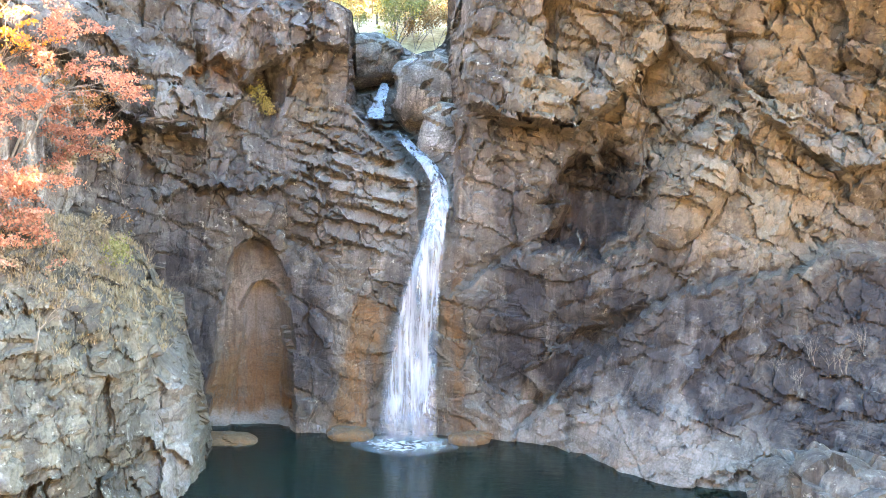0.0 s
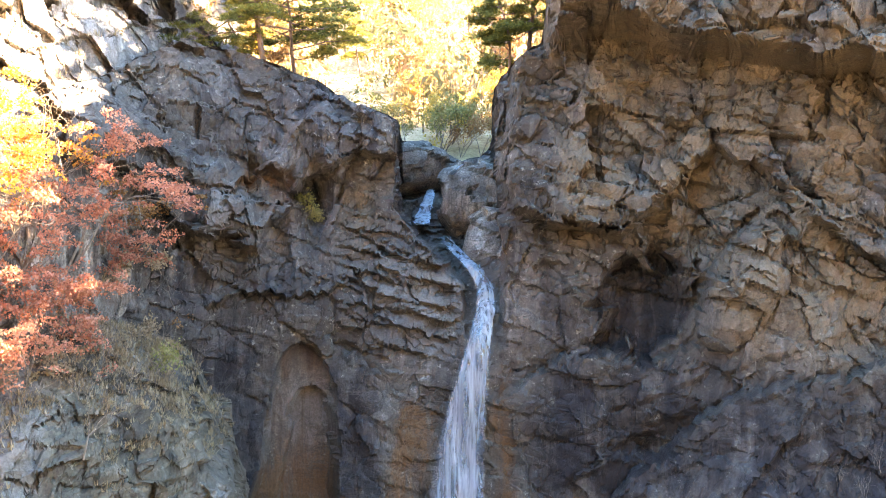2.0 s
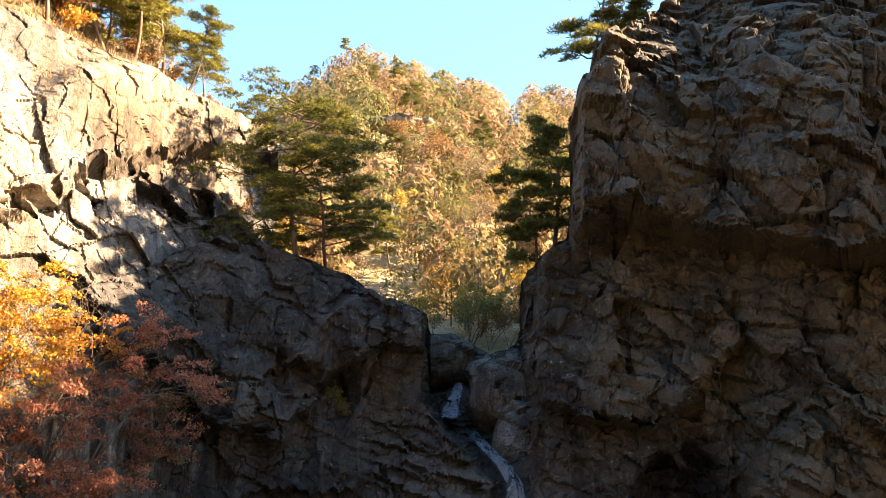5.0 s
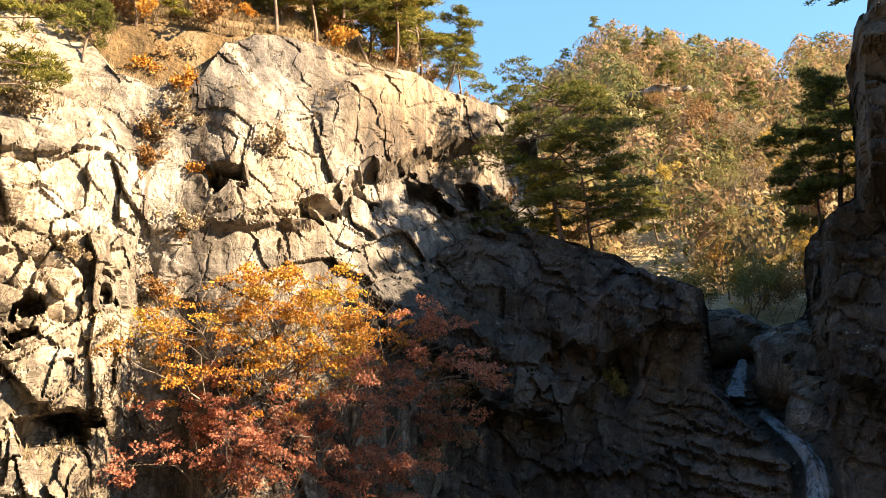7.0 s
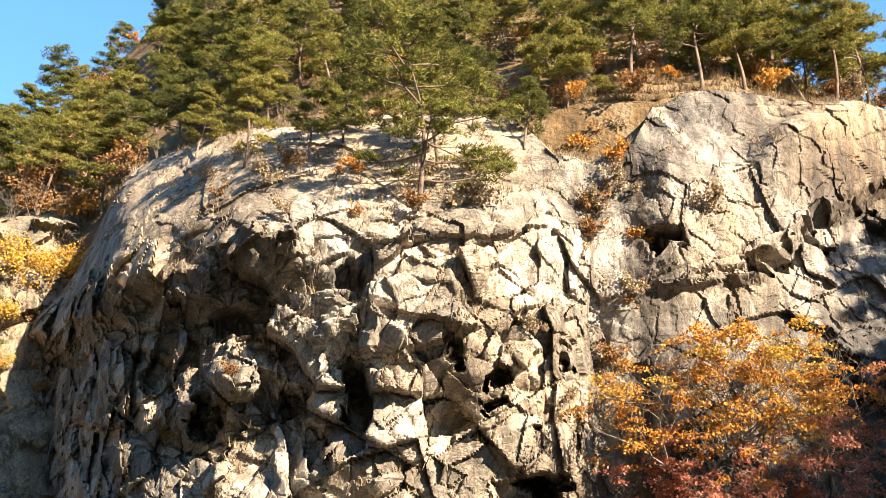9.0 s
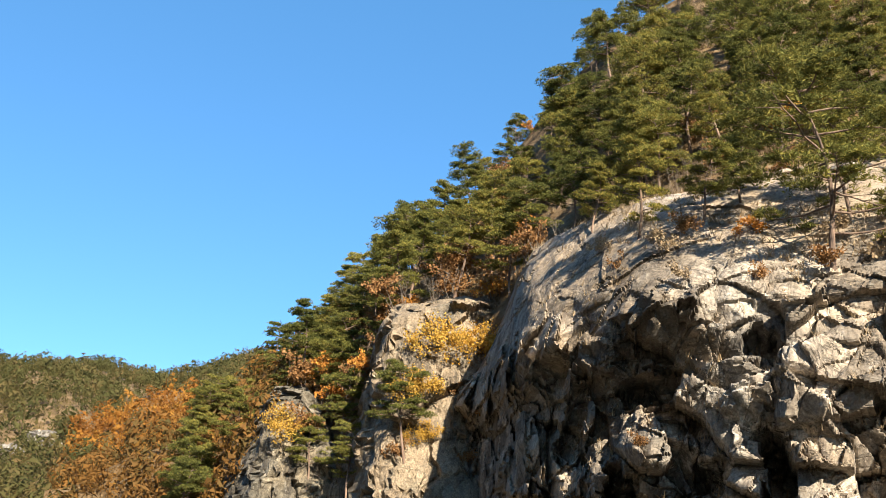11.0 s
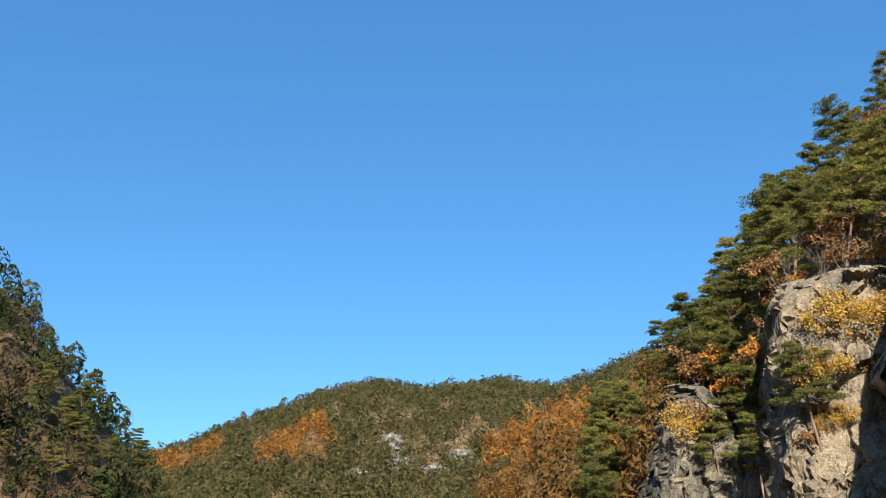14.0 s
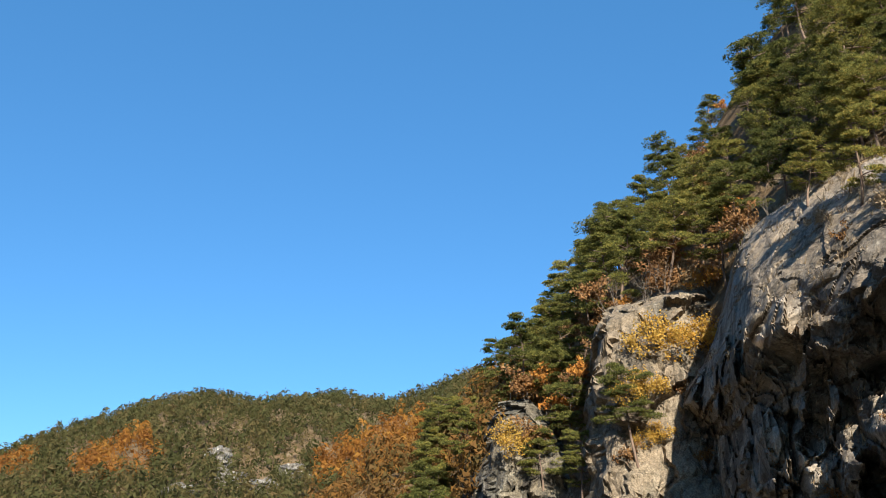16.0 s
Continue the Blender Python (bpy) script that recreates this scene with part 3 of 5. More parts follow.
# bearing, slope, half width and half height in degrees, tilt, depth
CRAG_HOLLOWS = ((63.9, 11.0, 2.0, 0.9, -0.05, 2.2), (57.1, 12.6, 0.9, 1.1, 0.1, 2.4), (61.6, 14.9, 0.7, 0.45, 0.1, 1.8), (56.6, 5.6, 0.9, 2.3, 0.35, 2.6), (60.4, 5.6, 0.9, 0.9, -0.2, 1.8), (68.7, 9.0, 0.8, 2.4, -0.3, 2.0),
                (47.6, 6.4, 0.7, 0.9, -0.4, 1.8), (44.8, 0.4, 1.7, 0.9, 0.1, 2.6), (50.3, 8.2, 0.5, 0.7, 0.2, 1.2), (66.0, 4.0, 0.8, 1.6, 0.2, 2.4), (43.0, 8.4, 0.35, 0.7, 0.2, 1.2), (59.0, 2.0, 0.7, 1.2, 0.2, 1.8))


def west_face(a, z):
    r = soft(a, (16, 66), (19.0, 62), (25, 53), (31, 46.5), (36, 43.5), (39, 43), (41.5, 42), (45, 38.5), (50, 37.2), (55, 36.6), (58, 36.8), (61, 37.6), (64, 39), (67, 41), (70, 43.5), (71.5, 45.5), (72.3, 47.5), (73, 51), (74, 55), (75, 59), (76, 62), (80, 66), w=0.3)
    crag = ss(40, 46, a)
    brow = rise(38, line(a, (40, 17.5), (50, 16.0), (56, 15.5), (64, 16.2), (72, 13)))
    r = r + crag * 0.95 * np.clip(z - brow, 0, 20)
    # undercut band below the lit wall
    roof = rise(r, line(a, (16, 17.0), (20.8, 17.0), (24, 16.4), (27.4, 15.2), (31, 12.6), (39, 12.4)))
    lit = ss(39, 36, a)
    r = r - lit * (2.4 - 1.5 * ss(28.5, 32, a)) * ss(-0.4, 0.3, z - roof + 0.5 * steps(a, z, 1.6, 86)) * ss(8.5, 5.0, z - roof) + lit * 0.35 * np.clip(z - roof - 5, 0, 8)
    r = r - lit * 0.55 * np.clip(roof - 2 - z, 0, 12)
    va, vz = steps(a, z, 0.9, 83), steps(a, z, 1.1, 81)
    for a0, e0, wa, we in ((24.0, 15.9, 1.1, 0.7), (20.7, 16.3, 0.6, 1.2), (27.6, 14.3, 0.9, 0.5), (22.5, 15.2, 0.5, 0.5), (30.5, 12.3, 1.2, 0.4), (36.5, 13.0, 1.0, 0.5)):
        r = r + 2.2 * ss(1.2, 0.7, np.maximum(np.abs(a - a0 + 0.35 * va) / wa, np.abs(z - rise(50, e0) + 0.5 * vz) / (0.87 * we)))
    r = r + 0.9 * blob(a, z, 41.0, 22, 1.6, 9) + 1.6 * blob(a, z, 45.5, 16.8, 1.7, 0.8)
    # the bare slab that juts over the crag's shaded end, and the overhangs under it
    r = r - 0.16 * np.clip(a - 60, 0, 12) * ss(25.0, 27.0, z + 0.7 * steps(a, z, 2.0, 88))
    under = ss(69.4, 70.6, a + 0.2 * (z - 22)) * ss(26.2, 24.6, z + 0.3 * (a - 70) + 1.0 * steps(a, z, 1.8, 84))
    r = r + 1.0 * under + 0.22 * np.clip(a - 63.5, 0, 8.5) * ss(26.4, 24.6, z + 0.8 * steps(a, z, 1.8, 85))
    # deep square hollows where blocks have dropped out
    dz, da = 0.55 * steps(a, z, 1.1, 82), 0.4 * steps(a, z, 1.0, 87)
    for a0, e0, wa, we, turn, d in CRAG_HOLLOWS:
        zz = z - rise(38, e0) - turn * (a - a0) + dz
        aa = np.abs(a - a0 + 0.04 * zz + da) / wa
        r = r + d * ss(1.15, 0.8, np.maximum(np.maximum(aa, np.abs(zz) / (0.65 * we)), 0.62 * (aa + np.abs(zz) / (0.65 * we))))
    for a0, e0, wa, ez, d in ((62.5, 3.0, 2.0, 4.5, 1.8), (57.5, 8.0, 1.4, 3.0, 1.2), (50.5, 4.5, 1.6, 2.6, 1.2)):
        r = r + d * blob(a, z, a0, rise(37, e0), wa, 0.65 * ez)
    r = r + 2.6 * ss(1.1, 0.8, np.maximum(np.abs(a - 45.9 - 0.6 * (z - 16.8)) / 1.9, np.abs(z - 16.8 + 0.15 * (a - 46)) / 0.75))
    return r


# the pale rock in front, with a grassy slope on it
def near_top(a):
    return line(a, (14.6, -2), (15.4, 1), (15.9, 3.4), (16.1, 4.6), (17.4, 6.2), (19, 8.7), (23, 11.2), (26.5, 13.4), (31, 15), (36, 16.5), (38, 16.5), (44, 15))


def near_face(a, z):
    crest = line(a, (15.3, 3.8), (16, 5), (19, 7.4), (22, 8.7), (26, 8.6), (32, 9.5), (38, 11), (44, 12))
    r = soft(a, (14.6, 49), (15.4, 44.5), (16.2, 42.8), (18, 41.2), (21, 39), (26, 36.5), (32, 35.5), (38, 35), (44, 35.5), w=0.3)
    r = r + 0.30 * np.clip(z, 0, 30) + 0.62 * np.clip(z - crest, 0, 20)
    return r + 2.5 * ss(1.0, -1.0, a - 15.6)


# the outcrop beyond the crag, with yellow bushes on it
def outcrop_top(a):
    return rise(line(a, (72, 62), (82, 62), (83, 70), (90, 76)), line(a, (72, 16), (76, 15.8), (78.3, 15.0), (80.3, 14.4), (81.4, 13.2), (82.2, 7.0), (83.3, 4), (84.5, 6.4), (86, 8.4), (87.8, 7.8), (88.6, 5.5), (90, 2)))


def outcrop_face(a, z):
    r = soft(a, (72, 60), (76, 58), (80, 58), (81.6, 60), (82.4, 66), (84, 72), (88, 72), (90, 80), w=0.4)
    return r + 0.28 * np.clip(z - 14, 0, 30)


def uneven(P, seed, rough):
    Q = np.stack([P[:, 0], P[:, 1], 0 * P[:, 0]], -1)
    return rough * (1.6 * fbm(Q * 0.07, 3, seed) + 0.5 * fbm(Q * 0.4, 3, seed + 1))


def hill(name, az0, az1, nu, r0, r1, nr, height, mat, label, seed, rough=1.0):
    """A wooded slope: height(az, r) over bearing and distance; r0 may follow the bearing."""
    az, u = np.linspace(az0, az1, nu), np.linspace(0, 1, nr) ** 1.3
    A, U = [m.ravel() for m in np.meshgrid(az, u, indexing="ij")]
    R0 = r0(A) if callable(r0) else r0 + 0 * A
    R = R0 + (r1 - R0) * U
    P = polar(A, R, height(A, R))
    P[:, 2] += uneven(P, seed, rough)
    P[:, 2] -= np.where(U == 0, 9.0, 0.0)
    return tagged(mesh_object(name, P, grid_faces(nu, nr, az1 > az0), mat, smooth=True), label, "hill", kind="structure")


def west_start(a):
    return line(a, (17, 68), (20, 64), (25, 58), (31, 52), (36, 49), (45, 49), (60, 50), (64, 51.5), (68, 54), (72, 57), (74.5, 66), (81, 70), (84, 80), (90, 84), (100, 92))


def west_height(a, r):
    """The pine slope over the crag, falling away to the valley in the south."""
    start = west_start(a)
    base = line(a, (17, 37), (19.5, 39), (25, 40.5), (31, 39), (36, 38.5), (45, 38.5), (60, 37), (68, 33.5), (72, 31), (74.5, 34.5), (78, 34), (81, 32), (84, 24), (88, 26), (91, 14), (100, 4))
    ridge = line(a, (17, 19.5), (24, 20.5), (28, 25), (33, 31), (45, 36), (60, 35), (66.9, 31.6), (70.5, 28.4), (75, 22.2), (83.2, 14.4), (87.9, 10.0), (91, 6.8), (95, 4.5), (100, 2))
    far = line(a, (17, 75), (28, 80), (45, 95), (66, 92), (75, 95), (88, 105), (100, 110))
    t = np.clip((r - start) / (far - start), 0, 1.0)
    peak = rise(far, ridge)
    z = base + (peak - base) * t
    return z - np.clip(r - far, 0, 400) * 0.5


def north_height(a, r):
    """The valley behind the falls and the autumn hill over it."""
    crest = line(a, (-40, 20), (-8, 19), (1.5, 20.0), (6, 21), (10.9, 22.3), (14, 20.5), (17.5, 17.5), (22, 14), (34, 10))
    t = ss(70, 190, r)
    return 22 + (rise(190, crest) - 22) * (0.35 * t + 0.65 * np.clip((r - 74) / 116, 0, 1)) - np.clip(r - 190, 0, 400) * 0.6


def right_height(a, r):
    """The wooded shoulder behind the right-hand cliff, which keeps the sun off the falls."""
    # past bearing -30 it lies unseen, raised to shade the near rock
    seen = line(a, (-3, 15), (-4.6, 19.5), (-6.4, 22.0), (-8, 23.8), (-11.6, 26.2), (-18, 28), (-30, 27), (-38, 28), (-50, 28), (-56, 20), (-75, 8))
    return rise(np.minimum(r, 80), seen) - np.clip(r - 80, 0, 200) * 1.0


def far_height(a, r):
    crest = line(a, (80, 10.0), (89, 11.0), (91.5, 10.0), (94.3, 8.9), (96.5, 9.1), (98.4, 9.3), (101, 9.0), (103, 8.7), (106.4, 9.1), (110, 8.2), (114, 6.6), (118.5, 4.6), (124, 3), (140, 1.5))
    return -3 + (rise(620, crest - 0.75) + 3) * ss(150, 640, r) ** 0.9 - np.clip(r - 640, 0, 4000) * 0.25


def south_height(a, r):
    """The dark pine slope at the valley's other side."""
    crest = line(a, (115, -6), (117, -3), (119.4, 2.2), (121.2, 5.0), (125, 9.0), (128.6, 12.8), (135, 18), (150, 24), (170, 20))
    t = np.clip((r - 75) / 60, 0, 1)
    return 2 + (rise(135, crest) - 2) * t - np.clip(r - 135, 0, 300) * 0.5


def sky_blocker_height(a, r):
    """A steep hill added unseen at the viewer's back, blocking sky light."""
    end = ss(148, 170, a) * ss(252, 232, a)
    return 10 + end * (1.9 * np.clip(r - 30, 0, 62) - 0.4 * np.clip(r - 92, 0, 200))


ground(), pool()
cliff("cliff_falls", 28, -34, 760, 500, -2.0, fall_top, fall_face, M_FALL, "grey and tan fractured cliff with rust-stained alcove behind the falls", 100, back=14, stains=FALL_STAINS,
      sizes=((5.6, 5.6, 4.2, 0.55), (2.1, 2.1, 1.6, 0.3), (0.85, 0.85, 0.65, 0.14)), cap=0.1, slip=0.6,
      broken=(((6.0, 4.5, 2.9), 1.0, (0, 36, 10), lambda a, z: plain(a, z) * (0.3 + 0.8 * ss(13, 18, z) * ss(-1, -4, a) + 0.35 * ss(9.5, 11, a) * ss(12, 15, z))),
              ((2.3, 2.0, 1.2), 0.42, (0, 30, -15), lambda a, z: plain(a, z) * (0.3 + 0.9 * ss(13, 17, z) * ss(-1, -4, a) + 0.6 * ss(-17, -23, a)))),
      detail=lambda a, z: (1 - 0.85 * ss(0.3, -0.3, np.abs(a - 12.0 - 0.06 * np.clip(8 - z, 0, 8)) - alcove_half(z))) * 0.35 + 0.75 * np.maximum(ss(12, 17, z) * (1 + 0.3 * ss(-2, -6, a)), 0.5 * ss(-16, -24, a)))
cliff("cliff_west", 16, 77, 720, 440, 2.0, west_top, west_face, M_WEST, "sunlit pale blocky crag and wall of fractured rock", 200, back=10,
      sizes=((4.4, 4.4, 3.6, 2.5), (2.0, 2.0, 1.7, 0.75), (0.8, 0.8, 0.7, 0.17)), cap=0.35, slip=0.25, tilt=0.75, ragged=0.1, dips=((9, -20, 25), (-12, 26, 40)),
      broken=(((4.4, 4.4, 3.1), 2.1, (5, 20, 15), lambda a, z: (0.75 * ss(43, 52, a) + 0.35 * ss(55, 61, a)) * ss(rise(40, 18), rise(40, 14), z)), ((1.7, 1.7, 1.3), 0.75, (0, -25, 30), lambda a, z: 0.2 + 0.75 * ss(39, 45, a) * ss(rise(40, 19), rise(40, 14), z)),
              ((2.4, 2.4, 3.4), 0.3, (0, 12, 10), lambda a, z: ss(40, 36, a))),
      detail=lambda a, z: 0.08 + 0.36 * ss(39, 43, a) * ss(rise(38, 18.5), rise(38, 13.5), z) + 0.22 * ss(39, 34, a) * ss(rise(50, 18), rise(50, 14), z),
      stains={"seep_and_shade": lambda a, z: 0.6 * blob(a, z, 66, 30, 4, 3) + 0.5 * ss(42, 38, a) + 0.28 * ss(60, 68, a) * ss(30, 33, z), "wash_and_sun": lambda a, z: 0.4 * blob(a, z, 33, 33, 3.0, 4.0) + 0.8 * blob(a, z, 27, 29, 5, 2.0) + 0.6 * ss(52, 60, a) * ss(30, 33, z), "rust": lambda a, z: 0.35 * blob(a, z, 25, 36, 3.0, 3.5), "ochre": lambda a, z: 0.8 * blob(a, z, 25, 38, 4.5, 3.0) + 0.6 * blob(a, z, 33, 29, 4, 3) + 0.65 * ss(44, 48, a) * ss(29.5, 32, z) + 0.5 * blob(a, z, 68, 30, 4, 2.5)})
# beyond bearing 26 the rock is painted paler, where sunlight falls
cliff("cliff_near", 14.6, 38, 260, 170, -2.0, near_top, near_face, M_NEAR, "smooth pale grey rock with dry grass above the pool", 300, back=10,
      sizes=((5.0, 5.0, 6.0, 0.5), (1.8, 1.8, 2.2, 0.22), (0.6, 0.6, 0.6, 0.08)), cap=0.3, stains={"wash_and_sun": lambda a, z: 0.9 * blob(a, z, 17.3, 2.5, 1.0, 3.2) + 1.2 * ss(26, 31, a)},
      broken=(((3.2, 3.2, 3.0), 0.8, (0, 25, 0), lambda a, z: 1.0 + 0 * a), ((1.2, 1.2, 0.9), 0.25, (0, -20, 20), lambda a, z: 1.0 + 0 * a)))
cliff("cliff_outcrop", 72, 90, 150, 130, 4.0, outcrop_top, outcrop_face, M_OUTCROP, "pale rock outcrop with yellow bushes on its ledges", 400, back=8,
      sizes=((4.5, 4.5, 6.0, 0.9), (1.9, 1.9, 2.4, 0.5), (0.8, 0.8, 0.9, 0.2)), cap=0.4,
      # the end beside the crag has the crag's shade painted into its colour
      stains={"ochre": lambda a, z: 0.8 * ss(72, 75, a) * ss(83, 81, a), "seep_and_shade": lambda a, z: 0.12 + 0.6 * ss(75.5, 73.5, a)})
hill("hill_west", 17, 100, 170, west_start, 170, 60, west_height, M_LITTER, "steep slope of brown leaf litter above the crag", 21)
hill("hill_north", -40, 34, 120, 77, 330, 60, north_height, M_PALE, "autumn hillside behind the falls", 31)
hill("hill_right", -4.6, -75, 110, 57, 170, 50, right_height, M_LITTER, "wooded shoulder above the shaded cliff", 41)
hill("hill_far", 80, 140, 150, 140, 1100, 60, far_height, M_LITTER, "far wooded ridge closing the valley", 51, rough=4.0)
hill("hill_back", 146, 254, 90, 30, 200, 40, sky_blocker_height, M_LITTER, "added unseen hillside that keeps sky light off the falls", 71)
hill("hill_south", 116, 172, 80, 72, 240, 40, south_height, M_LITTER, "steep wooded slope at the far side of the valley", 61)


# ---- planting
bpy.context.view_layer.update()
DG = bpy.context.evaluated_depsgraph_get()


def soil(az, r):
    """The ground's place at a bearing and distance."""
    x, y, _ = polar(np.array([float(az)]), np.array([float(r)]), 0.0)[0]
    hit, at, normal, *_ = scene.ray_cast(DG, Vector((x, y, 400.0)), Vector((0, 0, -1)))
    return at if hit else Vector((x, y, 0))


def ledge(az, el):
    """The place on the rocks that is seen from the terrace under this bearing and slope."""
    b, e = radians(az), radians(el)
    hit, at, normal, *_ = scene.ray_cast(DG, Vector((0, 0, EYE)), Vector((-math.sin(b) * math.cos(e), math.cos(b) * math.cos(e), math.sin(e))), distance=3000)
    return at if hit else None


def tube(path, radii, sides=6):
    path, n = np.asarray(path, dtype=float), len(path)
    d = np.gradient(path, axis=0)
    d /= np.linalg.norm(d, axis=1)[:, None] + 1e-9
    ref = np.where(np.abs(d[:, 2:3]) > 0.9, np.array([[1.0, 0, 0]]), np.array([[0, 0, 1.0]]))
    u = np.cross(d, ref)
    u /= np.linalg.norm(u, axis=1)[:, None] + 1e-9
    v = np.cross(d, u)
    t = np.linspace(0, 2 * np.pi, sides, endpoint=False)
    ring = u[:, None] * np.cos(t)[None, :, None] + v[:, None] * np.sin(t)[None, :, None]
    verts = (path[:, None] + ring * np.asarray(radii)[:, None, None]).reshape(-1, 3)
    i, j = np.meshgrid(np.arange(n - 1), np.arange(sides), indexing="ij")
    i, j = i.ravel(), j.ravel()
    k = (j + 1) % sides
    return verts, np.stack([i * sides + j, i * sides + k, (i + 1) * sides + k, (i + 1) * sides + j], -1)


def joined(pieces):
    vs, fs, n = [], [], 0
    for v, f in pieces:
        vs.append(v), fs.append(f + n)
        n += len(v)
    return np.concatenate(vs), np.concatenate(fs)


def limb(rng, start, way, length, r0, bend=0.25, n=6, lift=0.0):
    pts, p, d = [np.array(start, float)], np.array(start, float), np.array(way, float)
    for k in range(n - 1):
        d = d + rng.normal(0, bend, 3) * 0.5 + np.array((0, 0, lift))
        d /= np.linalg.norm(d)
        p = p + d * length / (n - 1)
        pts.append(p.copy())
    return np.array(pts), r0 * np.linspace(1, 0.3, n)


def needles(rng, centres, size, count=6):
    """Tufts of pine needles: each a brush of narrow spikes on one root, pointing up and out."""
    m = len(centres)
    ways = rng.normal(0, 1, (m, count, 3))
    ways[:, :, 2] = np.abs(ways[:, :, 2]) * 0.8 + 0.15
    ways /= np.linalg.norm(ways, axis=2)[:, :, None]
    side = np.cross(ways, rng.normal(0, 1, (m, count, 3)))
    side /= np.linalg.norm(side, axis=2)[:, :, None] + 1e-9
    ln = size * rng.uniform(0.7, 1.25, (m, count, 1))
    mid = centres[:, None] + ways * ln * 0.5 + side * ln * 0.17
    tip = centres[:, None] + ways * ln
    verts = np.concatenate([centres[:, None], np.stack([mid, tip], 2).reshape(m, count * 2, 3)], 1).reshape(-1, 3)
    base = (np.arange(m) * (1 + 2 * count))[:, None, None]
    k = 1 + 2 * np.arange(count)[None, :, None]
    tri = base + np.concatenate([0 * k, k, k + 1], 2)
    return verts, tri.reshape(-1, 3)


def pad(rng, at, wide, tufts):
    """A flat cushion of needle tufts at a twig's end."""
    b, q = rng.uniform(0, 6.28, tufts), np.sqrt(rng.uniform(0, 1, tufts)) * wide
    return at + np.stack([q * np.cos(b), q * np.sin(b), 0.16 * wide - 0.35 * q * q / wide + rng.normal(0, 0.05, tufts)], -1)


def pine(seed, height=8.0, limbs=17, spread=2.9, bare=0.42, lean=0.10, tufts=34, label="red pine with flat layered needle crown on the rocks"):
    """A red pine: bent trunk, crooked level limbs in tiers, flat pads of needles with gaps of air between."""
    rng = np.random.default_rng(seed)
    tree = tagged(new("pine_tree"), label, "tree", group="pines")
    w = rng.uniform(0, 6.28)
    t = np.linspace(0, 1, 11)
    big = height / 8
    trunk = np.stack([lean * height * t ** 1.5 * np.cos(w) + 0.2 * big * np.sin(t * 6 + w), lean * height * t ** 1.5 * np.sin(w) + 0.2 * big * (np.cos(t * 5 + w) - np.cos(w)), height * t * 0.97 - 0.3], -1)
    wood = [tube(trunk, np.linspace(0.135, 0.025, 11) * big, 8)]
    tips = []
    for k in range(limbs):
        f = bare + (1 - bare) * (k + rng.uniform(0, 0.8)) / limbs
        start = np.array([np.interp(f, t, trunk[:, c]) for c in range(3)])
        b = k * 2.4 + rng.uniform(-0.5, 0.5)
        reach = spread * (1.12 - f) ** 0.45 * rng.uniform(0.5, 1.3)
        pts, rad = limb(rng, start, (math.cos(b), math.sin(b), 0.05 + 0.6 * max(0, f - 0.7)), reach + 0.3, 0.055 * big, 0.3, 6, 0.03)
        wood.append(tube(pts, rad, 5))
        tips.append(pad(rng, pts[-1], rng.uniform(0.5, 0.85) * big ** 0.5, tufts))
        for q in range(2, 5):
            out = pts[q] - pts[0]
            out /= np.linalg.norm(out) + 1e-9
            for side in (-1, 1):
                if rng.uniform() < 0.2:
                    continue
                way = out * 0.7 + np.array((-out[1], out[0], 0.12)) * side
                c = pts[q] + way * reach * rng.uniform(0.16, 0.36) + rng.normal(0, 0.08, 3)
                wood.append(tube(np.stack([pts[q], (pts[q] + c) / 2 + (0, 0, 0.04), c]), (0.022, 0.015, 0.008), 3))
                tips.append(pad(rng, c, rng.uniform(0.42, 0.78) * big ** 0.5, int(tufts * rng.uniform(0.6, 1.2))))
    tips.append(pad(rng, trunk[-1], 0.5, tufts) + rng.normal(0, 0.1, (tufts, 3)))
    v, f = joined(wood)
    mesh_object("trunk", v, f, M_BARK, tree, True)
    v, f = needles(rng, np.concatenate(tips), 0.27)
    mesh_object("crown", v, f, M_NEEDLE, tree)
    return tree


def leaves(rng, centres, size, level=1.0):
    """Single leaves, a folded diamond each."""
    m = len(centres)
    d = rng.normal(0, 1, (m, 3)) * np.array((1, 1, level))
    d /= np.linalg.norm(d, axis=1)[:, None]
    s = np.cross(d, rng.normal(0, 1, (m, 3)) * np.array((level, level, 1)))
    s /= np.linalg.norm(s, axis=1)[:, None] + 1e-9
    ln = size * rng.uniform(0.6, 1.3, (m, 1))
    mid = centres + d * ln * 0.45 - np.array((0, 0, 1)) * ln * 0.15
    verts = np.stack([centres, mid - s * ln * 0.42, centres + d * ln, mid + s * ln * 0.42], 1).reshape(-1, 3)
    return verts, np.arange(4 * m).reshape(-1, 4)


